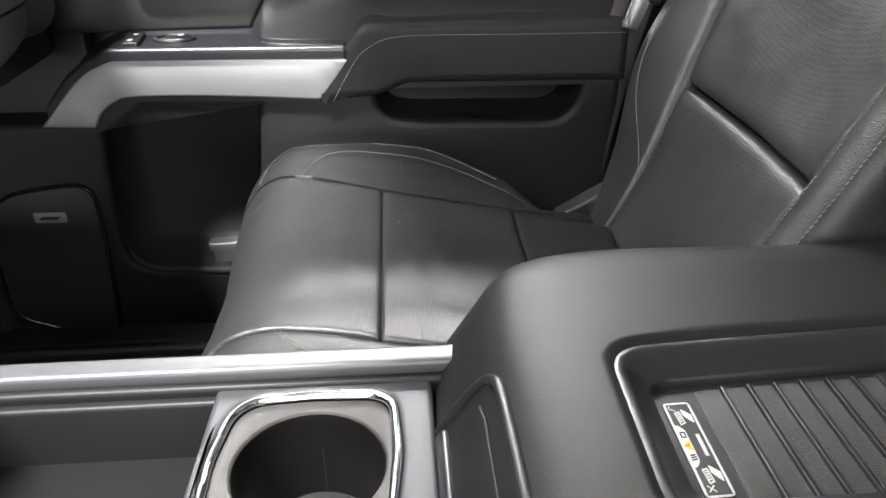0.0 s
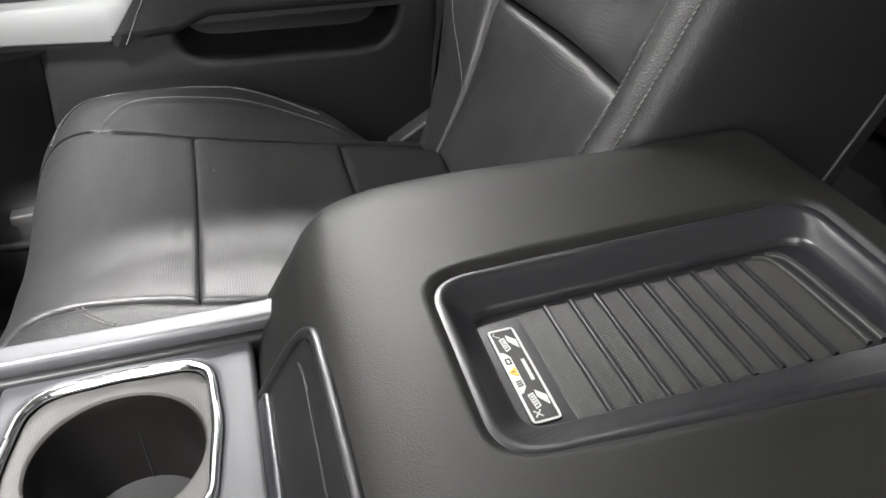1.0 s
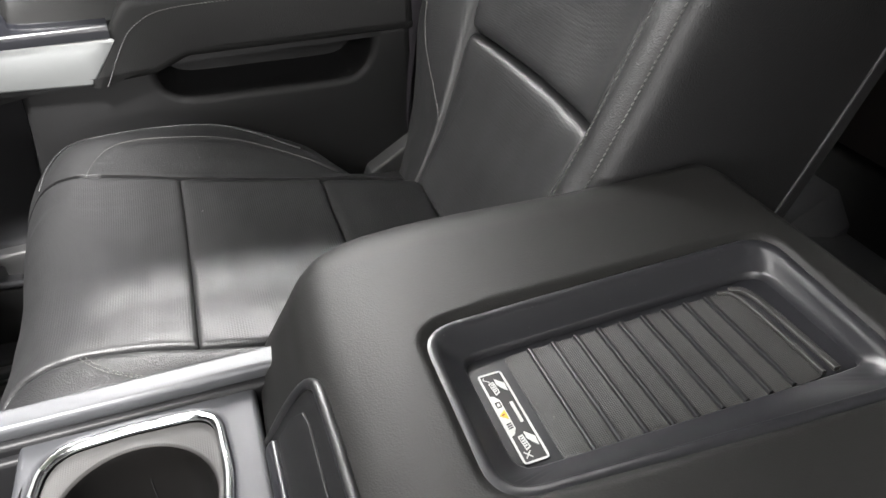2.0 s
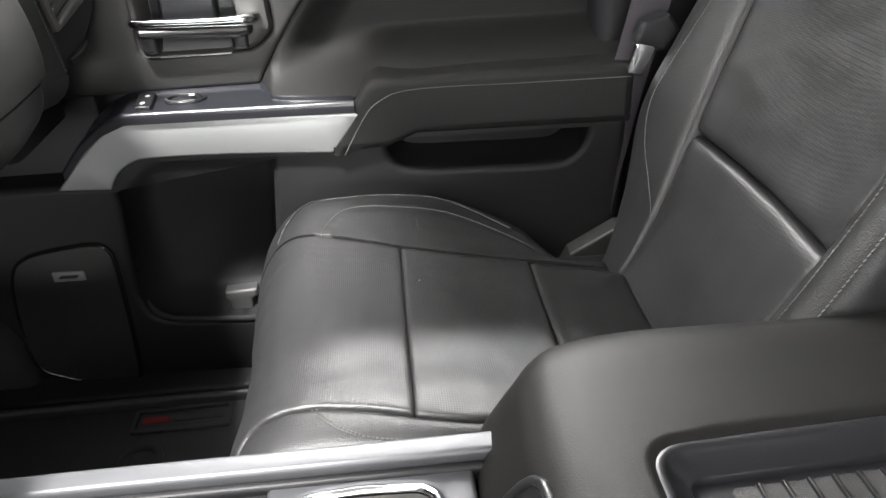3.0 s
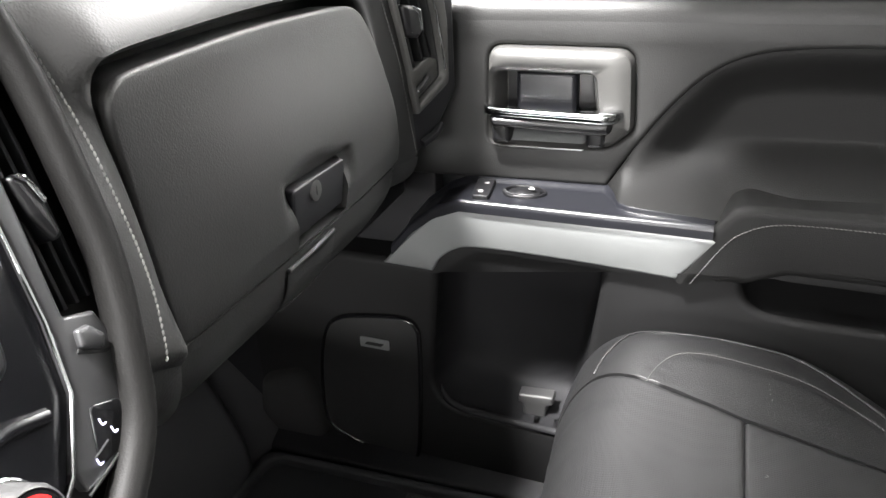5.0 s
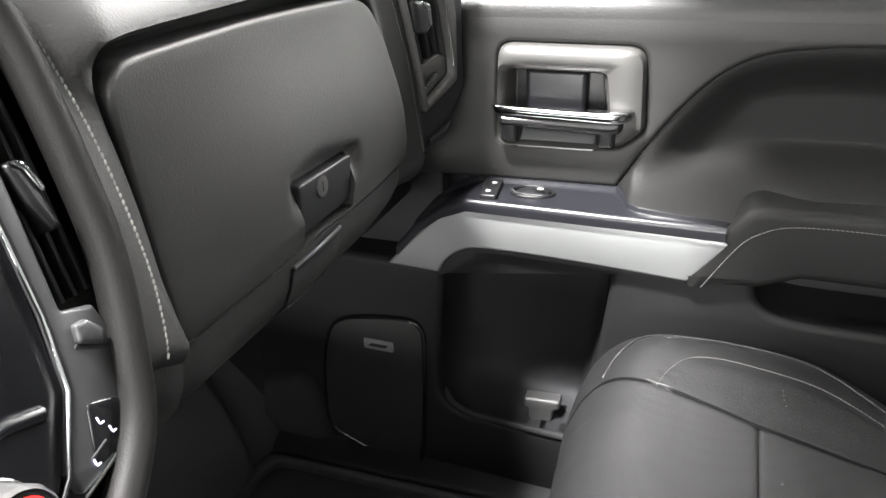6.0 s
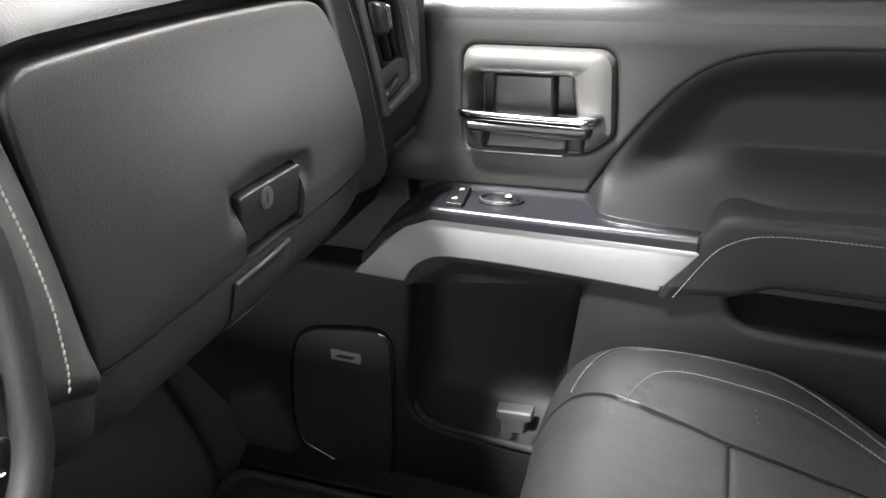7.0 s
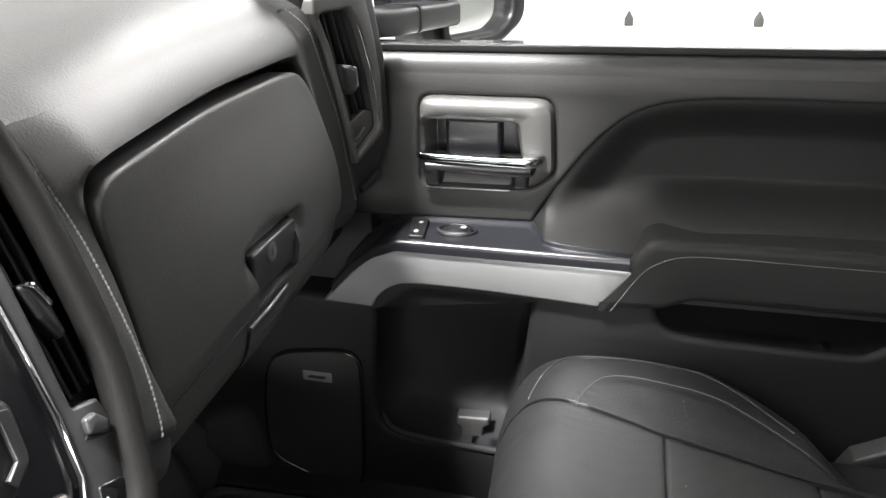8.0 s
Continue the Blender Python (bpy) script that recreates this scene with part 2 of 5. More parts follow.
def catmull(pts, n=12):
    pts = [Vector(p) for p in pts]
    out = []
    for i in range(len(pts) - 1):
        p0, p1, p2, p3 = pts[max(0, i - 1)], pts[i], pts[i + 1], pts[min(len(pts) - 1, i + 2)]
        for k in range(n):
            t = k / n
            out.append(0.5 * ((2 * p1) + (p2 - p0) * t + (2 * p0 - 5 * p1 + 4 * p2 - p3) * t * t + (3 * p1 - p0 - 3 * p2 + p3) * t ** 3))
    out.append(pts[-1])
    return out


def sweep(path, section, up=(0, 0, 1), caps=True, bm=None, scale=None):
    """A section (side, up) carried along a path."""
    path = [Vector(p) for p in path]
    loops = []
    for i, p in enumerate(path):
        t = (path[min(i + 1, len(path) - 1)] - path[max(i - 1, 0)]).normalized()
        side = t.cross(Vector(up)).normalized()
        u = side.cross(t)
        s = scale(i / (len(path) - 1)) if scale else 1.0
        loops.append([p + side * (a * s) + u * (b * s) for a, b in section])
    return loft(loops, caps, caps, bm)


def ring(r, n=10, ry=None):
    return [(r * math.cos(2 * math.pi * k / n), (ry or r) * math.sin(2 * math.pi * k / n)) for k in range(n)]


def box_section(w, h, r, n=4):
    return [(p.x, p.y) for p in rrect(-w / 2, -h / 2, w / 2, h / 2, r, n)]


def block(x0, y0, z0, x1, y1, z1, r=0.003, bm=None):
    return plate(rrect(x0, y0, x1, y1, min(r, 0.45 * min(x1 - x0, y1 - y0)), 3), lambda u, v, d: (u, v, d), z0, z1, min(r, (z1 - z0) * 0.4), bm=bm)


def resample(path, step):
    path = [Vector(p) for p in path]
    out, acc = [(path[0], (path[1] - path[0]).normalized())], 0.0
    for a, b in zip(path, path[1:]):
        seg = (b - a).length
        while acc + seg >= step and seg > 1e-9:
            k = (step - acc) / seg
            a = a + (b - a) * k
            out.append((a, (b - a).normalized() if (b - a).length > 1e-9 else out[-1][1]))
            seg, acc = (b - a).length, 0.0
        acc += seg
    return out


def stitching(path, normal, parent, pitch=0.0046, length=0.0036, width=0.0011, label="light grey stitching", skew=0.18):
    """A row of short threads along a path."""
    bm = bmesh.new()
    nrm = Vector(normal).normalized()
    for p, t in resample(path, pitch):
        side = t.cross(nrm).normalized()
        t = (t + side * skew).normalized()
        up = side.cross(t).normalized()
        h = width * 0.7
        rows = []
        for s, w in ((-0.5, 0.35), (-0.25, 1.0), (0.25, 1.0), (0.5, 0.35)):
            c = p + t * (length * s)
            rows.append([c + side * (width * 0.5 * w), c + up * (h * w), c - side * (width * 0.5 * w), c - up * (h * 0.6 * w)])
        loft(rows, True, True, bm)
    return part("stitching", bm, THREAD, parent, label, kind="stuff")


class Strip:
    """A curve with its arc length: place(s) and the s of a value of one axis."""

    def __init__(self, pts, n=14):
        self.p = catmull(pts, n)
        self.s = [0.0]
        for a, b in zip(self.p, self.p[1:]):
            self.s.append(self.s[-1] + (b - a).length)
        self.length = self.s[-1]
        self.xs, self.ys = [q[0] for q in self.p], [q[1] for q in self.p]

    def place(self, s):
        return Vector((float(np.interp(s, self.s, self.xs)), float(np.interp(s, self.s, self.ys))))

    def normal(self, s):
        d = self.place(min(self.length, s + 0.004)) - self.place(max(0, s - 0.004))
        return Vector((-d.y, d.x)).normalized()

    def at(self, value, axis=0):
        """The arc length at a value of one axis, on the stretch between its least and greatest."""
        v = self.xs if axis == 0 else self.ys
        i, j = v.index(min(v)), v.index(max(v))
        if i < j:
            return float(np.interp(value, v[i:j + 1], self.s[i:j + 1]))
        return float(np.interp(value, v[j:i + 1][::-1], self.s[j:i + 1][::-1]))


def pad(surface, u0, u1, v0, v1, nu, nv, puff=0.006, r=0.02, grooves=(), wrinkle=0.0, skirt=0.014, seed=0.0, keep=()):
    """An upholstered panel on surface(u, v, lift): its edges sink into the seams. u0, u1 may be functions of v in 0..1, v0, v1 of u in 0..1."""
    call = lambda q, t: q(t) if callable(q) else q
    rows = []
    for i in range(-1, nu + 2):
        a = min(1.0, max(0.0, i / nu))
        a = 0.5 * a + 0.5 * (0.5 - 0.5 * math.cos(math.pi * a))
        row = []
        for j in range(-1, nv + 2):
            b = min(1.0, max(0.0, j / nv))
            b = 0.5 * b + 0.5 * (0.5 - 0.5 * math.cos(math.pi * b))
            ua, ub = call(u0, b), call(u1, b)
            va, vb = call(v0, a), call(v1, a)
            u, v = ua + (ub - ua) * a, va + (vb - va) * b
            lift = 0.0
            ds = []
            if "u0" not in keep:
                ds.append(abs(u - ua))
            if "u1" not in keep:
                ds.append(abs(ub - u))
            if "v0" not in keep:
                ds.append(abs(v - va))
            if "v1" not in keep:
                ds.append(abs(vb - v))
            for d in ds:
                t = 1 - min(1.0, d / r)
                lift -= puff * (1 - math.sqrt(max(0.0, 1 - t ** 2.4)))
            for g in grooves:
                d = g(u, v)
                lift -= 0.0022 * math.exp(-(d / 0.0032) ** 2)
            if wrinkle:
                lift += wrinkle * (noise.noise((u * 14 + seed, v * 14, seed)) + 0.5 * noise.noise((u * 45 + seed, v * 30, seed + 3)))
            if i < 0 or j < 0 or i > nu or j > nv:
                lift -= skirt
            row.append(surface(u, v, lift))
        rows.append(row)
    return loft(rows, closed=False)


def text_part(name, body, size, f, mat, parent, label="", bold=0.0002):
    """Raised lettering in the built-in font."""
    cu = bpy.data.curves.new(name, "FONT")
    cu.body, cu.size, cu.align_x, cu.align_y, cu.offset = body, size, "CENTER", "CENTER", bold
    tmp = bpy.data.objects.new(name, cu)
    me = bpy.data.meshes.new_from_object(tmp)
    bpy.data.objects.remove(tmp)
    bm = bmesh.new()
    bm.from_mesh(me)
    bpy.data.meshes.remove(me)
    for v in bm.verts:
        v.co = f(v.co.x, v.co.y, 0.0)
    return part(name, bm, mat, parent, label)


def spline(pts, n=10):
    """A closed smooth outline; a point given twice makes a corner."""
    out, m = [], len(pts)
    P = [Vector(p) for p in pts]
    for i in range(m):
        p0, p1, p2, p3 = P[i - 1], P[i], P[(i + 1) % m], P[(i + 2) % m]
        if (p2 - p1).length < 1e-7:
            continue
        if (p1 - p0).length < 1e-7:
            p0 = p1
        if (p3 - p2).length < 1e-7:
            p3 = p2
        for k in range(n):
            t = k / n
            out.append(0.5 * ((2 * p1) + (p2 - p0) * t + (2 * p0 - 5 * p1 + 4 * p2 - p3) * t * t + (3 * p1 - p0 - 3 * p2 + p3) * t ** 3))
    return out

# ---- the room round the truck ----
tagged(part("ground", plate(rrect(-14, -12, 14, 9.6, 0.1, 2), lambda u, v, d: (u, v, d), GROUND - 0.1, GROUND, 0.01), CONCRETE, None),
                    "pale sealed concrete showroom floor", "floor", kind="structure")
WALL_Y = 9.6
tagged(part("wall_north", plate(rrect(-14, GROUND, 14, 4.2, 0.01, 2), lambda u, v, d: (u, WALL_Y - d, v), -0.2, 0.0, 0.005), WHITE, None),
                  "white painted showroom wall", "wall", kind="structure")
# South and west are unseen, grey to cut bounce; east white for the mirror.
for wname, poly, f in (("wall_south", rrect(-14, GROUND, 14, 4.2, 0.01, 2), lambda u, v, d: (u, -12 + d, v)),
                       ("wall_west", rrect(-12, GROUND, WALL_Y, 4.2, 0.01, 2), lambda u, v, d: (-14 + d, u, v)),
                       ("wall_east", rrect(-12, GROUND, WALL_Y, 4.2, 0.01, 2), lambda u, v, d: (14 - d, u, v))):
    tagged(part(wname, plate(poly, f, -0.2, 0.0, 0.005), WHITE if wname == "wall_east" else GREYWALL, None), "plain showroom wall, tone set for reflected light", "wall", kind="structure")
tagged(part("ceiling", plate(rrect(-14, -12, 14, WALL_Y, 0.01, 2), lambda u, v, d: (u, v, 4.2 - d), -0.2, 0.0, 0.005), WHITE, None),
       "white showroom ceiling", "ceiling", kind="structure")


def garage_door():
    ob = thing("garage_door", (0.5, WALL_Y - 0.05, GROUND), "closed white sectional garage door with dark hinges", "garage door")
    for k in range(5):
        z0 = GROUND + 0.04 + k * 0.56
        part("panel", plate(rrect(-4.0, z0, 5.0, z0 + 0.55, 0.02, 3), lambda u, v, d: (u, WALL_Y - d, v), 0.0, 0.05, 0.012), WHITE, ob)
        for x in (-3.0, 0.12, 1.50, 3.4):
            bm = plate(rpoly([(x - 0.05, z0 + 0.20), (x + 0.05, z0 + 0.20), (x + 0.05, z0 + 0.28), (x, z0 + 0.37), (x - 0.05, z0 + 0.28)], 0.012, 3),
                       lambda u, v, d: (u, WALL_Y - d, v), 0.05, 0.075, 0.006)
            part("hinge", bm, BEZELGREY, ob, "small grey hinge")
    part("bottom_seal", plate(rrect(-4.0, GROUND, 5.0, GROUND + 0.04, 0.005, 2), lambda u, v, d: (u, WALL_Y - d, v), 0.0, 0.06, 0.005), KNOBGREY, ob, "grey rubber bottom seal")
    return ob


garage_door()

# ---- cab shell ----
FLOOR = 0.26
cab = thing("cab_shell", (0.0, 0.29, FLOOR), "dark pickup cab with grey cloth headliner and open driver doorway", "truck cab", kind="structure")
part("floor_pan", block(-0.95, -0.45, FLOOR - 0.06, 1.5, 0.945, FLOOR, 0.005), CARPET, cab, "black carpeted floor")
part("tunnel", plate(rpoly([(0.16, FLOOR), (0.47, FLOOR), (0.435, 0.54), (0.19, 0.54)], 0.02, 4), lambda u, v, d: (d, u, v), -0.90, 0.5, 0.01), CARPET_SHADED, cab, "carpeted tunnel")
part("toe_board", grid(lambda a, b: (-0.62 - 0.33 * smooth(a), 0.40 + 0.60 * b, FLOOR + 0.01 + 0.46 * a ** 1.3), 14, 4), CARPET, cab, "carpeted toe board")
part("firewall", block(-1.0, -0.45, FLOOR, -0.94, 1.08, 1.0, 0.01), DARK, cab)
part("rocker_sill", plate(rpoly([(0.945, FLOOR - 0.05), (1.06, FLOOR - 0.05), (1.06, FLOOR + 0.015), (0.985, FLOOR + 0.026), (0.945, FLOOR + 0.014)], 0.012, 4),
                          lambda u, v, d: (d, u, v), -0.9, 1.4, 0.005), PLASTIC, cab, "black plastic door sill")
part("kick_carpet", plate(rpoly([(-0.665, FLOOR), (-0.640, 0.375, 0.02), (-0.565, 0.402, 0.03), (-0.545, 0.350, 0.03), (-0.540, FLOOR)], 0.01), lambda u, v, d: (u, 1.0 - d + 0.10 * (0.40 - v), v), -0.02, 0.035, 0.018, steps=5), CARPET_SHADED, cab, "carpeted kick cover")
part("kick_panel", plate(rpoly([(-0.92, FLOOR), (-0.60, FLOOR), (-0.56, 0.50), (-0.60, 0.80), (-0.92, 0.80)], 0.03), lambda u, v, d: (u, 1.045 - d, v), 0, 0.05, 0.01), PLASTIC, cab)
# roof, pillars and window edges
part("roof", grid(lambda a, b: (-0.25 + 1.75 * a, -0.33 + 1.24 * b, 1.47 + 0.05 * math.sin(math.pi * b) - 0.10 * (1 - a) ** 4), 16, 16), LINER, cab, "grey cloth headliner")
part("roof_skin", grid(lambda a, b: (-0.28 + 1.80 * a, -0.38 + 1.34 * b, 1.51 + 0.05 * math.sin(math.pi * b) - 0.10 * (1 - a) ** 4), 16, 16), PAINT, cab, "dark painted roof")
for y in (-0.36, 0.94):
    s = -1 if y < 0.3 else 1
    part("a_pillar", sweep(catmull([(-0.98, y + s * 0.09, 0.96), (-0.62, y + s * 0.05, 1.20), (-0.22, y, 1.44)], 6), box_section(0.05, 0.09, 0.015)), LINER, cab, "grey trimmed windscreen pillar")
    part("roof_rail", sweep(catmull([(-0.24, y, 1.44), (0.4, y + s * 0.01, 1.47), (1.5, y, 1.46)], 6), box_section(0.06, 0.08, 0.015)), LINER, cab)
part("b_pillar", sweep(catmull([(0.375, 1.035, 0.24), (0.375, 1.04, 0.9), (0.41, 0.955, 1.46)], 8), box_section(0.07, 0.16, 0.02), up=(1, 0, 0)), PLASTIC, cab, "black plastic centre pillar")
part("b_pillar", sweep(catmull([(0.375, -0.455, 0.24), (0.375, -0.46, 0.9), (0.41, -0.375, 1.46)], 8), box_section(0.07, 0.16, 0.02), up=(1, 0, 0)), PLASTIC, cab, "black plastic centre pillar")
part("back_wall", block(1.5, -0.46, FLOOR, 1.55, 1.06, 1.05, 0.02), DARK, cab)
part("rear_side", block(0.42, 1.02, FLOOR, 1.5, 1.08, 0.92, 0.02), DARK, cab)
part("rear_side", block(0.42, -0.50, FLOOR, 1.5, -0.44, 0.92, 0.02), DARK, cab)
part("bonnet", grid(lambda a, b: (-2.1 + 1.1 * a, -0.55 + 1.70 * b, 0.86 + 0.10 * a + 0.06 * math.sin(math.pi * b)), 10, 12), PAINT, cab, "dark painted bonnet")

part("underbody", block(-1.9, -0.30, -0.10, 1.5, 0.90, FLOOR - 0.07, 0.03), DARK, cab, "dark underbody")
part("nose", block(-2.1, -0.50, 0.00, -1.0, 1.10, 0.84, 0.06), PAINT, cab, "dark painted front body")
for x in (-1.45, 1.15):
    for y in (-0.42, 0.80):
        rim = [[(x + r * math.cos(2 * math.pi * k / 32), y + w, GROUND + 0.40 + r * math.sin(2 * math.pi * k / 32)) for k in range(32)] for r, w in ((0.22, 0.0), (0.36, 0.0), (0.40, 0.04), (0.40, 0.21), (0.36, 0.25), (0.22, 0.25))]
        part("tyre", loft(rim, True, True), RUBBER, cab, "black tyre")

# ---- rear seat ----
rear = thing("rear_seat", (1.2, 0.30, FLOOR), "dark brown-black leather rear bench behind the front seats", "seat")
part("base", block(1.00, -0.34, FLOOR, 1.46, 0.94, FLOOR + 0.12, 0.01), DARK, rear, "black bench base")
for y0, y1 in ((-0.36, 0.06), (0.07, 0.51), (0.52, 0.96)):
    part("cushion", sweep(catmull([(0.94, (y0 + y1) / 2, 0.50), (1.10, (y0 + y1) / 2, 0.515), (1.30, (y0 + y1) / 2, 0.50)], 6), box_section(y1 - y0, 0.15, 0.05, 6)), REARSEAT, rear, "dark brown-black leather cushion")
    part("backrest", sweep(catmull([(1.32, (y0 + y1) / 2, 0.52), (1.38, (y0 + y1) / 2, 0.80), (1.43, (y0 + y1) / 2, 1.02)], 6), box_section(y1 - y0, 0.12, 0.045, 6), up=(1, 0, 0)), REARSEAT, rear, "dark brown-black leather backrest")

# ---- passenger door ----
door = thing("passenger_door", (0.0, 1.05, 0.27), "closed black truck door with silver trim and padded armrest", "truck door")


def low(x, z, d):
    return (x, 0.982 - 0.045 * (x + 0.36) - d, z)


def high(x, z, d):
    return (x, 1.033 - d + 0.10 * max(0.0, z - 0.88), z)


part("door_shell", block(-0.80, 1.088, 0.24, 0.325, 1.16, 0.915, 0.01), PAINT, door, "dark painted door skin")

SCOOP = catmull([(-0.150, 0.705, 0), (-0.118, 0.757, 0), (-0.082, 0.806, 0), (-0.045, 0.842, 0), (-0.005, 0.861, 0), (0.05, 0.868, 0), (0.14, 0.869, 0), (0.32, 0.866, 0)], 8)
up_poly = [Vector((-0.70, 0.70)), *[Vector((p.x, p.y)) for p in SCOOP], Vector((0.32, 0.897)), Vector((-0.70, 0.901))]
BEZEL = rpoly([(-0.294, 0.748, 0.018), (-0.148, 0.752, 0.035), (-0.122, 0.775, 0.02), (-0.126, 0.866, 0.022), (-0.292, 0.868, 0.02)], 0.02, 7)
part("upper_panel", plate(up_poly, high, -0.03, 0.0, 0.006, holes=[BEZEL], hole_depth=-0.01), SOFT, door, "grained dark grey upper panel")
SILL = catmull([(0.0, -0.0045, 0), (0.0006, 0.004, 0), (0.0030, 0.011, 0), (0.0085, 0.0175, 0), (0.0165, 0.0210, 0), (0.030, 0.0225, 0)], 5)
part("sill_cap", grid(lambda a, b: Vector((-0.70 + 1.02 * a, 1.0345 + SILL[int(b * 25)].x, 0.899 - 0.004 * a + SILL[int(b * 25)].y)), 24, 25), SOFT, door, "rounded grained window sill cap")
part("panel_skirt", plate(rrect(-0.70, 0.52, -0.366, 0.712, 0.004, 2), high, -0.03, -0.005, 0.003), PLASTIC, door, "black panel skirt behind the shelf")
part("window_seal", sweep([(-0.70, 1.050, 0.9235), (0.32, 1.050, 0.9195)], box_section(0.012, 0.009, 0.002)), WELL, door, "black window seal")
pane = part("window_glass", plate(rpoly([(-0.42, 0.90), (0.34, 0.90), (0.36, 1.42), (-0.10, 1.42)], 0.02), lambda u, v, d: (u, 1.075 - d - 0.14 * max(0, v - 0.9), v), 0, 0.004, 0.001), GLASS, door, "clear side window")
pane.visible_shadow = False

# padded hollow above the armrest
xl = [p.x for p in SCOOP]
zl = [p.y for p in SCOOP]


def scoop_left(z):
    return float(np.interp(z, zl[:44], xl[:44]))


def scoop(a, b):
    # a: along x, b: from the top edge down
    ztop = 0.870
    z = ztop - (ztop - 0.690) * b
    x0 = scoop_left(min(z, 0.8675))
    x = x0 + (0.325 - x0) * a ** 1.4
    e = min((x - x0) * 0.75, float(np.interp(x, xl, zl)) - z)
    y = 1.037 - 0.0008 * math.sin(math.pi * min(1.0, max(0, e) / 0.022)) + 0.030 * smooth(e / 0.055)
    toe = smooth((x + 0.040) / 0.10)
    foot = float(np.interp(x, [-0.150, -0.138, -0.131, -0.120, -0.106, -0.07, -0.035, -0.01, 0.03], [1.040, 1.012, 0.986, 0.977, 0.972, 0.966, 0.964, 0.974, 0.980]))
    ledge = smooth((0.766 - z) / 0.048)
    lean_in = min(1.0, max(0.0, (0.775 - z) / 0.074)) ** 3.2
    y += (foot - y) * (toe * ledge + (1 - toe) * lean_in)
    return Vector((x, y, z))


part("armrest_hollow", grid(scoop, 90, 70), ARMSOFT, door, "smooth dark padded hollow", sharp=60)

ARM = rpoly([(-0.066, 0.628, 0.002), (-0.031, 0.690, 0.02), (-0.004, 0.724, 0.03), (0.13, 0.727, 0.05), (0.325, 0.727, 0.002), (0.325, 0.650, 0.002), (0.05, 0.650, 0.03), (0.012, 0.634, 0.02)], 0.01, 8)
part("armrest", plate(ARM, low, -0.045, 0.012, 0.011, steps=6), ARMSOFT, door, "padded black armrest")
arm_line = [(-0.044, 0.630), (-0.014, 0.680), (0.006, 0.698), (0.032, 0.708), (0.08, 0.711), (0.18, 0.7105), (0.32, 0.711)]
stitching([Vector(low(p[0], p[1], 0.0125)) for p in catmull([(*q, 0) for q in arm_line], 8)], (0, -1, 0), door, pitch=0.0042)

POCKET = spline([(-0.352, 0.560), (-0.350, 0.590), (-0.338, 0.614), (-0.316, 0.630), (-0.28, 0.635), (-0.20, 0.634), (-0.142, 0.629), (-0.142, 0.629), (-0.146, 0.58), (-0.158, 0.48), (-0.166, 0.40), (-0.17, 0.374), (-0.17, 0.374), (-0.25, 0.375), (-0.312, 0.378), (-0.345, 0.388), (-0.361, 0.415), (-0.359, 0.48)], 7)
PULL = spline([(0.010, 0.651), (0.010, 0.651), (0.274, 0.651), (0.274, 0.651), (0.268, 0.622), (0.252, 0.601), (0.225, 0.5945), (0.13, 0.5955), (0.055, 0.5965), (0.026, 0.603), (0.011, 0.622)], 7)
low_poly = rpoly([(-0.70, 0.600), (-0.42, 0.600), (-0.352, 0.600), (-0.30, 0.640), (-0.06, 0.637), (0.00, 0.652), (0.325, 0.655), (0.325, 0.285, 0.03), (-0.58, 0.265, 0.03), (-0.70, 0.30)], 0.004, 4)
part("lower_panel", plate(low_poly, low, -0.05, 0.0, 0.011, holes=[POCKET, PULL], hole_depth=-0.03, steps=6), DOORLOW, door, "black moulded lower panel")
pk = by_angle(POCKET, (-0.25, 0.50), 96)
pk_in = [Vector((-0.25, 0.50)) + (p - Vector((-0.25, 0.50))) * 0.93 for p in pk]
part("map_pocket", loft([[low(p.x, p.y, -0.006) for p in pk], [low(p.x, p.y, -0.04) for p in pk], [low(p.x, p.y, -0.075) for p in pk_in],
                         [low(-0.25 + (p.x + 0.25) * 0.8, 0.5 + (p.y - 0.5) * 0.85, -0.092) for p in pk]], cap1=True), POCKET_BLACK, door, "deep black map pocket", sharp=60)
part("pocket_lip", sweep([low(p.x, p.y - 0.001, -0.003) for p in catmull([(-0.352, 0.415, 0), (-0.345, 0.395, 0), (-0.326, 0.3835, 0), (-0.300, 0.3795, 0), (-0.25, 0.3765, 0), (-0.172, 0.3745, 0)], 6)], ring(0.0055, 12), up=(0, 1, 0), scale=lambda t: min(1.0, 0.15 + 5 * t)), POCKET_BLACK, door, "rounded pocket lip")
part("pocket_tab", plate(rpoly([(-0.238, 0.335), (-0.213, 0.335), (-0.209, 0.389), (-0.201, 0.393), (-0.201, 0.405), (-0.249, 0.403), (-0.249, 0.391), (-0.243, 0.387)], 0.003), lambda u, v, d: (u, 1.022 - d + (v - 0.36) * 0.1, v), 0, 0.02, 0.004), KNOBGREY, door, "grey plastic tab")
pl = by_angle(PULL, (0.14, 0.63), 96)
part("pull_cup", loft([[low(p.x, p.y, -0.004) for p in pl], [low(p.x, p.y, -0.03) for p in pl], [low(0.14 + (p.x - 0.14) * 0.95, 0.63 + (p.y - 0.63) * 0.8, -0.075) for p in pl]], cap1=True), DOORLOW, door, "black pull cup", sharp=60)

TRIM = spline([(-0.420, 0.600), (-0.420, 0.600), (-0.352, 0.598), (-0.352, 0.598), (-0.342, 0.615), (-0.322, 0.631), (-0.292, 0.638), (-0.19, 0.6375), (-0.060, 0.6315), (-0.060, 0.6315), (-0.018, 0.684), (-0.018, 0.684), (-0.17, 0.6865), (-0.29, 0.687), (-0.325, 0.683), (-0.354, 0.667), (-0.385, 0.638)], 8)
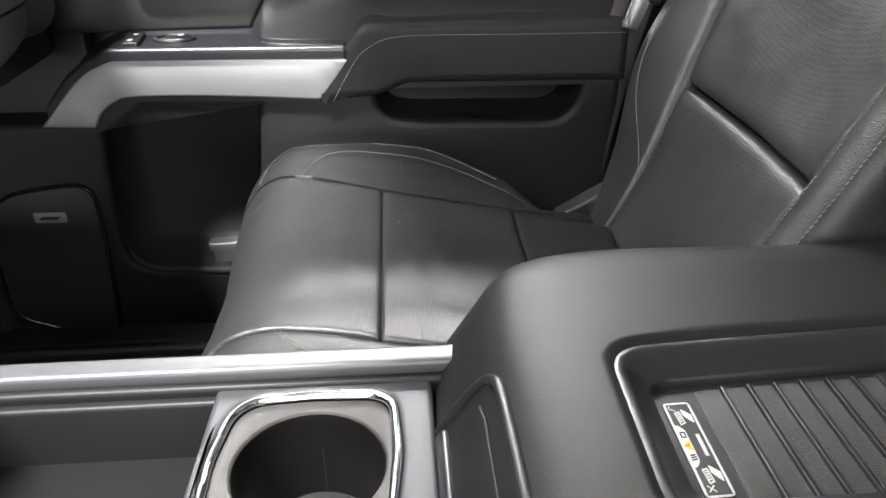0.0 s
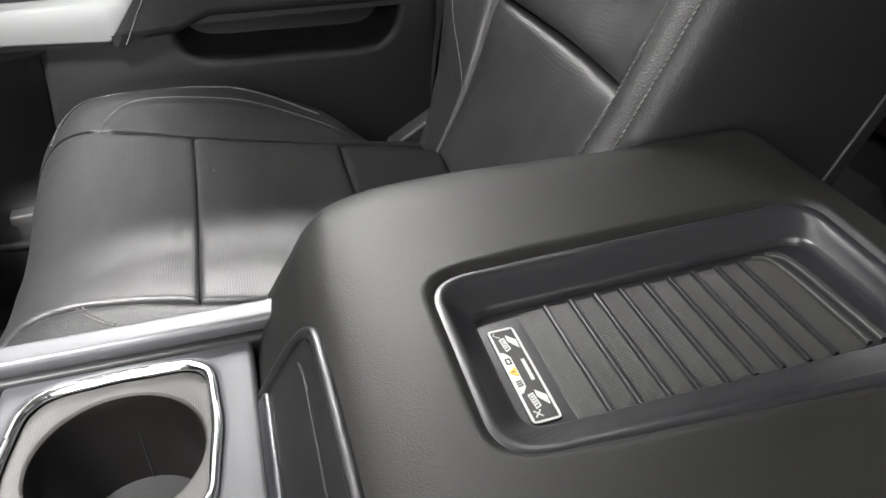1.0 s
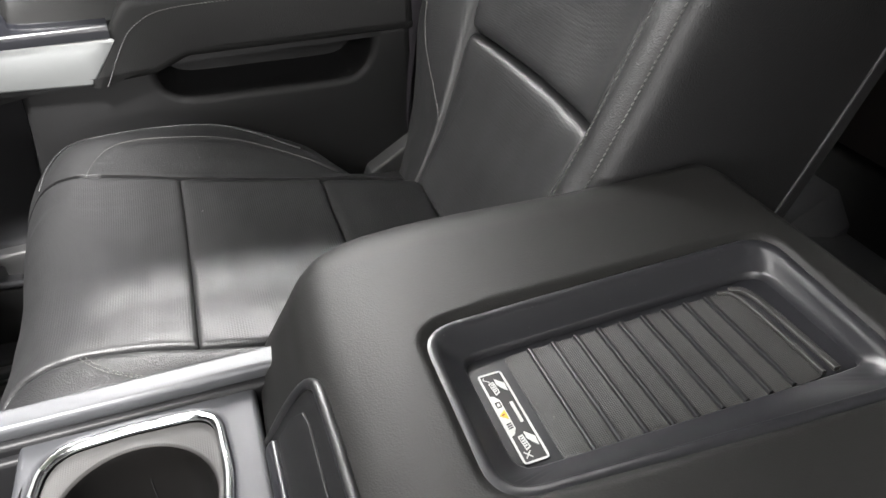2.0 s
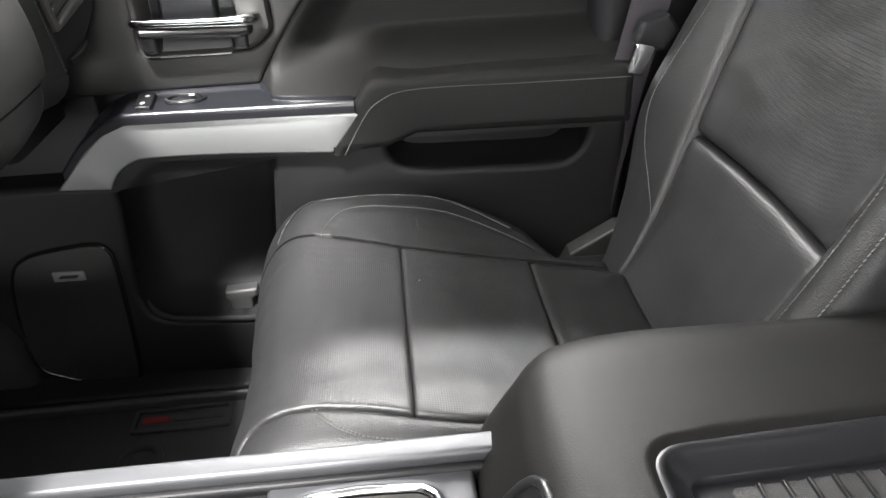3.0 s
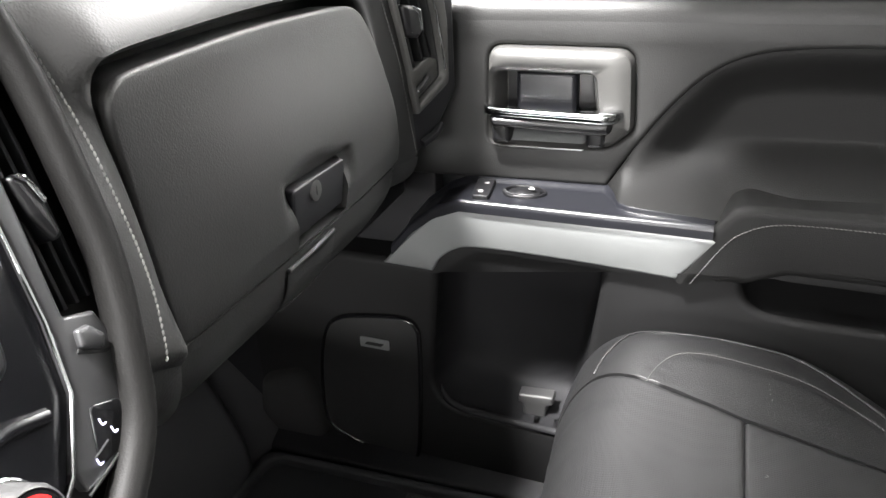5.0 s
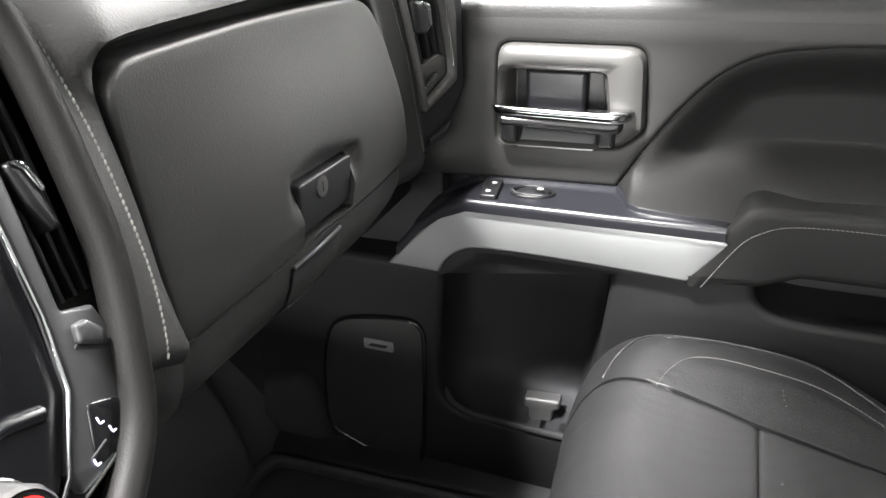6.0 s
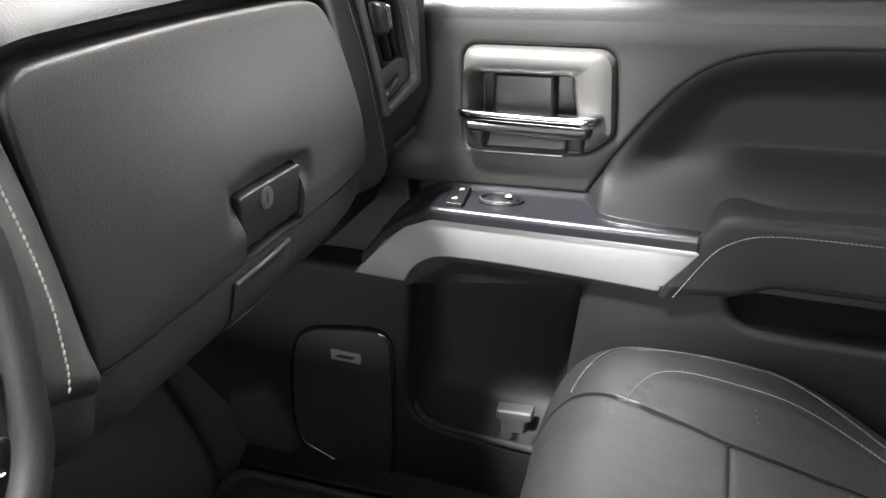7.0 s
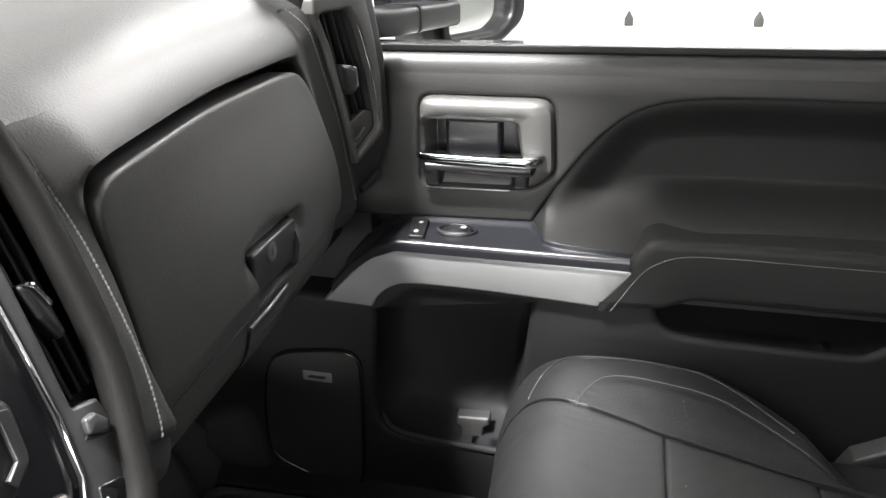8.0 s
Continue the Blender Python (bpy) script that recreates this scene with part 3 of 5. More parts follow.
part("trim_strip", plate(TRIM, low, -0.02, 0.012, 0.003), SILVER, door, "brushed silver trim strip")


def shelf(a, b):
    x = -0.405 + 0.378 * a
    drop = 0.0
    if x < -0.312:
        drop = float(np.interp(x, [-0.47, -0.42, -0.375, -0.345, -0.312], [0.125, 0.088, 0.036, 0.013, 0.0]))
    back = float(np.interp(x, [-0.150, -0.138, -0.131, -0.120, -0.106, -0.07, -0.029], [1.040, 1.012, 0.984, 0.975, 0.970, 0.963, 0.9555]))
    front = 0.982 - 0.045 * (x + 0.36) - 0.016
    z = 0.7005 - drop
    if b < 0.7:
        t = b / 0.7
        return Vector((x, back + (front + 0.006 - back) * t, z + 0.006 * (1 - smooth(t / 0.25))))
    t = (b - 0.7) / 0.3
    ang = min(1.0, t / 0.5) * math.pi / 2
    return Vector((x, front + 0.006 - 0.006 * math.sin(ang), z - 0.006 * (1 - math.cos(ang)) - 0.009 * max(0, t - 0.5) * 2))


part("switch_shelf", grid(shelf, 110, 34), BLUEBLACK, door, "satin blue-black switch shelf", sharp=60)


def flat(z):
    return lambda u, v, d: (u, v, z + d)


sw = part("lock_switch", plate(rpoly([(-0.297, 0.970), (-0.277, 0.970), (-0.283, 1.026), (-0.305, 1.026)], 0.003), flat(0.703), -0.002, 0.003, 0.001), SATIN, door, "black lock switch")
for y in (0.984, 1.012):
    part("symbol", plate(rrect(-0.293, y - 0.003, -0.287, y + 0.003, 0.002, 3), flat(0.7055), 0, 0.001, 0.0003), PRINT, sw, "small white mark")
oval = spline([(-0.260, 0.987), (-0.243, 0.983), (-0.225, 0.987), (-0.214, 1.002), (-0.226, 1.018), (-0.243, 1.021), (-0.259, 1.017), (-0.268, 1.002)], 6)
ws = part("window_switch", plate(oval, flat(0.7025), -0.004, 0.0016, 0.001, holes=[offset(oval, 0.0035)], hole_depth=-0.004), SATIN, door, "black oval window switch surround")
part("switch_lip", sweep([(-0.2655, 1.000, 0.7042), (-0.259, 0.9895, 0.7045), (-0.243, 0.9855, 0.7045), (-0.227, 0.9890, 0.7042)], box_section(0.003, 0.002, 0.0008)), GREYMETAL, ws, "grey switch lip")
part("rocker", grid(lambda a, b: (-0.261 + 0.04 * a, 0.990 + 0.026 * b, 0.7005 + 0.006 * math.sin(math.pi * min(1, a * 1.15)) * math.sin(math.pi * (0.08 + 0.84 * b))), 14, 10), SATIN, ws, "black rocker")
part("symbol", plate(rrect(-0.236, 1.000, -0.229, 1.006, 0.001, 2), flat(0.7062), 0, 0.0008, 0.0003), PRINT, ws, "small white mark")

# door handle
bz = by_angle(BEZEL, (-0.21, 0.805), 120)
OPEN = rpoly([(-0.283, 0.757, 0.008), (-0.172, 0.757, 0.02), (-0.160, 0.772, 0.01), (-0.168, 0.838, 0.008), (-0.283, 0.840, 0.008)], 0.01, 7)
op = by_angle(OPEN, (-0.21, 0.805), 120)
mid = [a * 0.55 + b * 0.45 for a, b in zip(bz, op)]
handle = part("handle_bezel", loft([[high(p.x, p.y, -0.006) for p in bz], [high(p.x, p.y, 0.001) for p in offset(bz, 0.001)], [high(p.x, p.y, 0.010) for p in offset(bz, 0.004)],
                                    [high(p.x, p.y, 0.015) for p in mid], [high(p.x, p.y, 0.012) for p in offset(op, -0.003)], [high(p.x, p.y, 0.007) for p in op],
                                    [high(p.x, p.y, -0.03) for p in offset(op, 0.006)]], cap1=True), BEZELGREY, door, "grey satin handle surround", sharp=50)
# Black plate puts the shade of the deep recess into colour.
part("recess_back", plate(offset(op, 0.0075), high, -0.032, -0.0285, 0.001), SATIN, handle, "black plate standing in for recess shade")
part("recess_panel", plate(rrect(-0.262, 0.770, -0.190, 0.836, 0.006), high, -0.028, -0.010, 0.006), BLUEBLACK, handle, "blue-black recess panel")
part("recess_floor", plate(rrect(-0.268, 0.7500, -0.176, 0.7740, 0.004), lambda u, v, d: high(u, v, d - (v - 0.750) * 1.0), -0.01, 0.013, 0.003), SILVER, handle, "silver recess floor")
part("lever", sweep(catmull([high(-0.288, 0.7960, 0.010), high(-0.281, 0.7960, 0.019), high(-0.25, 0.7955, 0.022), high(-0.20, 0.7945, 0.024), (high(-0.165, 0.7945, 0.025)), high(-0.150, 0.7945, 0.022), high(-0.1425, 0.7945, 0.010)], 6), box_section(0.018, 0.0125, 0.0055, 5), up=(0, 0, 1), scale=lambda t: 0.85 + 0.30 * smooth((t - 0.45) / 0.4)), CHROME, handle, "chrome lever")
part("lever_body", plate(rpoly([(-0.283, 0.7785), (-0.200, 0.7745), (-0.160, 0.7725), (-0.1455, 0.7760), (-0.1440, 0.7905), (-0.285, 0.7905)], 0.006), high, -0.02, 0.028, 0.008, steps=5), SATIN, handle, "black lever body")
for x in (-0.274, -0.163):
    part("lever_foot", plate(rrect(x - 0.011, 0.7555, x + 0.011, 0.781, 0.006), high, -0.025, 0.018, 0.006), SATIN, handle, "black lever foot")

# door speaker
SPK = spline([(-0.540, 0.315), (-0.500, 0.287), (-0.440, 0.270), (-0.408, 0.268), (-0.390, 0.285), (-0.381, 0.38), (-0.377, 0.478), (-0.382, 0.506), (-0.402, 0.517), (-0.455, 0.512), (-0.500, 0.501), (-0.526, 0.474), (-0.541, 0.40)], 8)
spk = part("speaker_grille", plate(offset(SPK, 0.004), low, -0.002, 0.005, 0.003), material("black speaker mesh", (0.013, 0.013, 0.013), 0.55, cell=0.0022, bump=0.6, kind="dots", vary=0.1, holes=0.5), door, "black mesh speaker cover")
part("grille_rim", plate(SPK, low, -0.002, 0.007, 0.003, holes=[offset(SPK, 0.0055)], hole_depth=0.0), GLOSS, spk, "gloss black rim")
part("badge", plate(rrect(-0.468, 0.461, -0.424, 0.476, 0.002), low, 0.004, 0.008, 0.001), SILVER, spk, "small silver badge")
part("badge_mark", plate(rpoly([(-0.462, 0.466), (-0.436, 0.466), (-0.430, 0.471), (-0.456, 0.471)], 0.001, 2), low, 0.008, 0.0086, 0.0002), SATIN, spk, "plain dark bar")

# mirror outside the window


def mf(u, v, d):
    """The mirror's face: u outwards, v up, d towards the eye."""
    return Vector((-0.306 + 0.53 * u + 0.848 * d, 1.30 + 0.848 * u - 0.53 * d, 0.891 + v))


FACE = rpoly([(0.0, 0.0, 0.018), (0.110, 0.0, 0.05), (0.150, 0.020, 0.03), (0.150, 0.235, 0.025), (0.0, 0.235, 0.018)], 0.02, 7)
RIM = rpoly([(-0.022, -0.018, 0.03), (0.125, -0.018, 0.06), (0.182, 0.012, 0.04), (0.182, 0.262, 0.04), (-0.022, 0.262, 0.03)], 0.02, 7)
mh = part("side_mirror", plate(RIM, mf, -0.10, 0.006, 0.008, holes=[FACE], hole_depth=-0.016, steps=5), SATIN, door, "black mirror housing")
part("mirror_back", plate(offset(RIM, 0.012), mf, -0.155, -0.095, 0.02, steps=4), GLOSS, mh, "gloss black mirror back")
part("mirror_glass", plate(offset(FACE, -0.002), mf, -0.020, -0.014, 0.001), MIRROR, mh, "mirror glass")
arm = part("mirror_arm", sweep([(-0.40, 1.075, 0.945), (-0.365, 1.13, 0.940), (-0.318, 1.315, 0.930)], box_section(0.060, 0.036, 0.010)), SATIN, mh, "black mirror arm")
part("arm_collar", sweep([(-0.350, 1.187, 0.9372), (-0.3485, 1.193, 0.9370)], box_section(0.062, 0.038, 0.010)), DARK, mh)

# ---- dashboard ----
dash = thing("dashboard", (-0.45, 0.6, 0.70), "dark grained truck dashboard with closed glove box and light stitching", "dashboard")


def face(y, z, d):
    """The dashboard's face towards the seats: proud by d."""
    x = -0.3405 - 0.027 * smooth((z - 0.82) / 0.14) * smooth((y - 0.44) / 0.26) - 0.010 * smooth((y - 0.75) / 0.2)
    x -= 0.20 * max(0.0, 0.800 - z) - 0.004
    return Vector((x + d, y, z))


gl = spline([(0.495, 0.7815), (0.495, 0.7815), (0.68, 0.7785), (0.872, 0.7765), (0.872, 0.7765), (0.867, 0.81), (0.8625, 0.86), (0.8610, 0.895), (0.8545, 0.920), (0.835, 0.9355), (0.79, 0.942), (0.70, 0.946), (0.58, 0.949), (0.512, 0.950), (0.4935, 0.947), (0.4840, 0.936), (0.4845, 0.915), (0.4885, 0.86), (0.493, 0.81)], 8)
GAP = spline([(0.492, 0.779), (0.492, 0.779), (0.68, 0.776), (0.875, 0.774), (0.875, 0.774), (0.870, 0.81), (0.8655, 0.86), (0.8640, 0.898), (0.8590, 0.929), (0.841, 0.9465), (0.80, 0.9530), (0.70, 0.9570), (0.58, 0.9595), (0.506, 0.9600), (0.487, 0.9555), (0.4785, 0.942), (0.4815, 0.915), (0.4865, 0.86), (0.4912, 0.81)], 8)


def ring_sheet(outer, inner, f, centre, n=280, m=16):
    a, b = by_angle(outer, centre, n), by_angle(inner, centre, n)
    return [[f(*(p + (q - p) * (k / m))) for p, q in zip(a, b)] for k in range(m + 1)]


face_poly = rpoly([(0.520, 0.767), (0.932, 0.762), (0.9265, 0.815), (0.918, 0.868), (0.909, 0.905), (0.8985, 0.938), (0.890, 0.966), (0.882, 0.990), (0.62, 0.990), (0.450, 0.990), (0.455, 0.92), (0.450, 0.86), (0.440, 0.828), (0.424, 0.815), (0.446, 0.806), (0.470, 0.796), (0.493, 0.783)], 0.002, 2)


def lean(z, off=0.0):
    """The centre stack's leaning plane."""
    return -0.307 - 0.33 * (z - 0.808) + off


def pad_face(y, z):
    v = face(y, z, 0)
    v.x += (-0.3575 + 0.35 * (y - 0.90) - v.x) * smooth((y - 0.866) / 0.016)
    v.x -= 0.022 * max(0.0, (z - 0.958) / 0.032) ** 1.6 * (1 - 0.7 * smooth((y - 0.866) / 0.016))
    v.x += 0.004 * smooth((z - 0.940) / 0.014) * smooth((0.866 - y) / 0.02)
    under = max(0.0, float(np.interp(y, [0.43, 0.457, 0.48, 0.505, 0.53, 0.86, 0.95], [0.822, 0.814, 0.802, 0.784, 0.772, 0.770, 0.766])) - z)
    v.x -= (0.4 * under + 40.0 * under ** 2) * smooth((0.505 - y) / 0.02 + 0.35)
    v.x += (lean(z, 0.006) - (0.4 * under + 40.0 * under ** 2) - v.x) * smooth((0.497 - y) / 0.036)
    return v


loops = ring_sheet(face_poly, GAP, pad_face, (0.67, 0.87))
gap = by_angle(GAP, (0.67, 0.87), 280)
loops[-1] = [face(p.x, p.y, -0.0015) for p in offset(gap, 0.0)]
loops.append([face(p.x, p.y, -0.005) for p in offset(gap, 0.002)])
loops.append([face(p.x, p.y, -0.05) for p in offset(gap, 0.003)])
part("dash_face", loft(loops, cap1=True), SOFT, dash, "grained dark grey dashboard skin", sharp=60)


ROLL = catmull([(0, 0, 0), (-0.013, 0.012, 0), (-0.036, 0.024, 0), (-0.080, 0.035, 0), (-0.16, 0.043, 0), (-0.34, 0.046, 0), (-0.63, 0.035, 0)], 8)


def dash_top(a, b):
    y = -0.42 + 1.305 * b
    k = a * (len(ROLL) - 1)
    i = min(int(k), len(ROLL) - 2)
    p = ROLL[i].lerp(ROLL[i + 1], k - i)
    s = pad_face(min(0.885, max(0.4505, y)), 0.990)
    return Vector((s.x + p.x, y, s.z + p.y - 0.008 * smooth((y - 0.84) / 0.10) * smooth(a * 4)))


part("dash_top", grid(dash_top, 64, 110), SOFT, dash, "grained dark grey dashboard top", sharp=60)


UNDER = catmull([(0, 0, 0), (-0.004, -0.018, 0), (-0.014, -0.036, 0), (-0.034, -0.050, 0), (-0.09, -0.058, 0), (-0.26, -0.060, 0)], 6)


def dash_under(a, b):
    """The lower cover rolls back under the glove box."""
    y = 0.426 + 0.506 * b
    z = float(np.interp(y, [0.424, 0.446, 0.470, 0.493, 0.520, 0.932], [0.815, 0.806, 0.796, 0.783, 0.767, 0.762])) + 0.001
    p, q = pad_face(y, z), UNDER[int(round(a * (len(UNDER) - 1)))]
    return Vector((p.x + q.x, y, p.z + q.y * (1 - 0.25 * smooth((y - 0.80) / 0.12))))


part("lower_cover", grid(dash_under, len(UNDER) - 1, 40), SOFT, dash, "dark lower dashboard cover", sharp=60)


def glove(u, v, d):
    return face(u, v, d + 0.003)


HATCH = rpoly([(0.6455, 0.7815, 0.002), (0.7300, 0.7815, 0.002), (0.7345, 0.8305, 0.006), (0.6435, 0.8325, 0.006)], 0.01, 8)
go, hi = by_angle(gl, (0.678, 0.812), 180), by_angle(HATCH, (0.678, 0.812), 180)


def glove_skin(p, q, w):
    """The door's skin, sinking towards the latch."""
    c = p + (q - p) * w
    near_hatch = (c - q).length
    sink = 0.008 * (1 - smooth(near_hatch / 0.018)) * smooth((c.y - 0.800) / 0.030)
    return glove(c.x, c.y, -sink)


gloops = [[glove(p.x, p.y, -0.025) for p in go]]
for k in range(5):
    a = 0.5 * math.pi * k / 4
    gloops.append([glove(p.x, p.y, -0.0035 * (1 - math.sin(a))) for p in offset(go, 0.0035 * (1 - math.cos(a)))])
inner = offset(go, 0.0035)
for k in range(1, 25):
    gloops.append([glove_skin(p, q, 1 - (1 - k / 24) ** 1.5) for p, q in zip(inner, hi)])
gloops.append([glove(p.x, p.y, -0.030) for p in hi])
gdoor = part("glove_box_door", loft(gloops, cap1=True), SOFT, dash, "closed grained glove box door", sharp=50)
latch = part("latch", plate(rpoly([(0.6470, 0.7890), (0.7288, 0.7880), (0.7328, 0.8275), (0.6450, 0.8298)], 0.004, 4), lambda u, v, d: glove(u, v, d + 0.002 * (v - 0.79) / 0.04), -0.026, -0.0035, 0.0018), PLASTIC, gdoor, "black latch plate")


def disc(c, r, f, d0, d1, bevel=0.001, n=28):
    return plate([Vector((c[0] + r * math.cos(2 * math.pi * k / n), c[1] + r * math.sin(2 * math.pi * k / n))) for k in range(n)], f, d0, d1, bevel)


part("lock_cylinder", disc((0.6800, 0.8180), 0.0088, glove, -0.014, -0.0015), BEZELGREY, gdoor, "round grey lock")
part("keyhole", plate(rrect(0.6793, 0.8140, 0.6807, 0.8220, 0.0006, 2), glove, -0.002, -0.0011, 0.0003), DARK, gdoor)
part("finger_lip", sweep([face(0.634, 0.7680, 0.0015), face(0.672, 0.7690, 0.0030), face(0.711, 0.7695, 0.0015)], ring(0.0020, 8)), GREYMETAL, gdoor, "thin grey finger lip")
part("finger_slot", plate(rpoly([(0.6465, 0.7825), (0.7290, 0.7825), (0.7285, 0.7875), (0.6470, 0.7885)], 0.002, 3), glove, -0.032, -0.020, 0.001), WELL, gdoor, "dark finger slot")
for y in (0.676, 0.716):
    part("latch_post", plate(rrect(y, 0.7815, y + 0.010, 0.7900, 0.002, 3), glove, -0.022, -0.010, 0.002), SATIN, gdoor, "small black latch post")


def grip(a, b):
    """A rounded bulge on the lower cover, under the latch."""
    k = 14 * a
    p = dash_under(min(1.0, k / (len(UNDER) - 1)), (0.632 + 0.080 * b - 0.426) / 0.506)
    lift = 0.0045 * math.sin(math.pi * (0.10 + 0.80 * b)) ** 0.5 * (1 - 0.6 * a)
    return p + Vector((0.85, 0, -0.4)) * (lift - 0.003 * (a > 0.97))


part("pull_grip", grid(grip, 14, 24), SOFT, gdoor, "rounded pull grip under the latch", sharp=60)
part("lip_edge", sweep([grip(0.93, b) + Vector((0.0006, 0, 0)) for b in np.linspace(0.06, 0.94, 12)], ring(0.0008, 8)), SATIN, gdoor, "thin moulded edge")

LS = catmull([(0.456, 0.990, 0), (0.461, 0.957, 0), (0.4635, 0.924, 0), (0.4615, 0.884, 0), (0.457, 0.854, 0), (0.4485, 0.828, 0), (0.4430, 0.8175, 0)], 8)
stitching([(lean(p.y, 0.0132), p.x, p.y) for p in LS], (1, 0, 0.3), dash, pitch=0.0034, length=0.0031, width=0.0014)
RSTITCH = [(0.873, 0.989), (0.881, 0.966), (0.890, 0.937), (0.900, 0.904), (0.9105, 0.867), (0.920, 0.810), (0.9275, 0.768)]
stitching([pad_face(q.x, q.y) + Vector((0.0012, 0, 0)) for q in catmull([(*p, 0) for p in RSTITCH], 8)], (1, 0, 0), dash)

# end vent by the door


def vf(y, z, d):
    return Vector((-0.356 + 0.35 * (y - 0.90) + d, y, z))


VENT = rpoly([(0.890, 0.983, 0.006), (0.939, 0.983, 0.008), (0.952, 0.958, 0.04), (0.966, 0.912, 0.08), (0.9755, 0.860, 0.04), (0.9765, 0.842, 0.008), (0.931, 0.8185, 0.003), (0.9235, 0.854, 0.08), (0.9140, 0.895, 0.08), (0.900, 0.951, 0.08)], 0.01, 5)
VOUT = rpoly([(0.883, 0.984, 0.004), (0.884, 1.000, 0.006), (0.964, 0.998, 0.012), (0.977, 0.946, 0.04), (0.984, 0.90, 0.06), (0.9835, 0.834, 0.008), (0.9305, 0.810, 0.002), (0.9225, 0.851, 0.08), (0.9125, 0.893, 0.08), (0.8985, 0.949, 0.08)], 0.01, 5)
VSIDE = rpoly([(0.9265, 0.757, 0.004), (0.950, 0.768, 0.01), (0.978, 0.786, 0.02), (1.010, 0.820, 0.02), (1.009, 0.92, 0.05), (0.985, 1.03, 0.02), (0.872, 1.03, 0.004), (0.890, 0.96, 0.05), (0.910, 0.893, 0.05), (0.923, 0.84, 0.05)], 0.01, 5)
vent = part("end_vent", plate(VSIDE, vf, -0.09, -0.006, 0.006, holes=[offset(VENT, -0.003)], hole_depth=-0.04), PLASTIC, dash, "black plastic vent housing")
part("vent_frame", plate(VOUT, vf, -0.010, 0.004, 0.0035, holes=[VENT], hole_depth=-0.010, steps=4), BEZELGREY, vent, "grey satin vent frame")
part("inner_frame", plate(offset(VENT, -0.0005), vf, -0.035, -0.004, 0.001, holes=[offset(VENT, 0.0022)], hole_depth=-0.035), DARK, vent, "black inner frame")
VE = by_angle(offset(VENT, 0.0006), (0.935, 0.90), 120)
part("bright_edge", sweep([vf(p.x, p.y, 0.0036) for p in sorted([q for q in VE if 0.846 < q.y < 0.968 and q.x > 0.962 - 0.28 * (q.y - 0.842)], key=lambda q: -q.y)], ring(0.0010, 8), up=(1, 0, 0)), CHROME, vent, "thin bright frame edge")
part("vent_throat", plate(offset(VENT, -0.002), vf, -0.06, -0.036, 0.002), DARK, vent)
for k in range(4):
    ya, yb = 0.896 + 0.0135 * k, 0.9265 + 0.0150 * k
    if k == 3:
        yb = 0.969
    part("slat", loft([[vf(y + (yb - ya) * t + 0.10 * dd, 0.9815 - 0.127 * t, dd) for y, dd in ((ya, -0.034), (ya + 0.0035, -0.034), (ya + 0.0042, -0.010), (ya + 0.0034, -0.0075), (ya + 0.0008, -0.0075), (ya, -0.010))] for t in (0.0, 0.25, 0.5, 0.75, 1.0)], True, True), WELL, vent, "vertical vent blade")
part("vent_floor", plate(rpoly([(0.9245, 0.853), (0.962, 0.866), (0.9745, 0.862), (0.9755, 0.8425), (0.932, 0.820)], 0.003, 3), vf, -0.03, -0.0045, 0.002, holes=[rpoly([(0.9305, 0.829), (0.961, 0.8435), (0.9595, 0.849), (0.930, 0.8345)], 0.002, 3)], hole_depth=-0.02), BEZELGREY, vent, "grey lower vent face")
part("vent_thumbwheel", sweep([vf(0.9335, 0.8325, -0.0055), vf(0.945, 0.838, -0.0025), vf(0.9575, 0.8445, -0.0055)], box_section(0.0050, 0.0060, 0.002), up=(1, 0, 0)), GREYMETAL, vent, "grey thumb wheel")
part("wheel_mark", sweep([vf(0.9345, 0.8325, -0.002), vf(0.9375, 0.8345, -0.0012)], box_section(0.004, 0.003, 0.001), up=(1, 0, 0)), CHROME, vent, "bright wheel tip")
tab = part("vent_tab", plate(rpoly([(0.916, 0.9275), (0.930, 0.9245), (0.941, 0.919), (0.9425, 0.897), (0.936, 0.8905), (0.921, 0.8945)], 0.005, 4), vf, -0.012, 0.005, 0.005, steps=4), SATIN, vent, "black vent tab")
part("tab_tip", plate(rpoly([(0.9270, 0.9255), (0.9400, 0.9200), (0.9420, 0.8985), (0.9375, 0.8970), (0.9350, 0.9160)], 0.002, 3), vf, 0.0, 0.0062, 0.002, steps=3), CHROME, tab, "chrome tab edge")
part("vent_lug", sweep([vf(0.943, 0.7735, -0.004), vf(0.962, 0.780, -0.001), vf(0.978, 0.7855, -0.006)], box_section(0.009, 0.008, 0.003), up=(1, 0, 0)), PLASTIC, vent, "small black lug")
part("dash_end", block(-0.95, 0.86, 0.685, -0.400, 1.03, 0.985, 0.02), PLASTIC, dash, "black dashboard end")
for k in range(5):
    y = 0.764 + 0.0068 * k
    part("embossed_bar", plate(rrect(y, 0.9735, y + 0.0045, 0.9800, 0.001, 2), lambda u, v, d: pad_face(u, v) + Vector((d, 0, 0)), -0.002, 0.0003, 0.0002), SOFT, dash, "plain embossed bar")

# rolled edge between glove box and centre stack
BOL = catmull([(0.447, 1.01, 0), (0.453, 0.964, 0), (0.4495, 0.90, 0), (0.4435, 0.865, 0), (0.432, 0.833, 0), (0.416, 0.800, 0), (0.384, 0.7715, 0), (0.360, 0.760, 0), (0.322, 0.754, 0), (0.27, 0.752, 0)], 8)
# Dashboard skin given the darker lid vinyl, in place of shade on the roll.
part("rolled_edge", sweep([(lean(p.y, 0.006), p.x, p.y) for p in BOL], ring(0.0085, 16, 0.010), up=(1, 0, 0)), SOFT_LID, dash, "rolled edge, darkened to stand for shade")


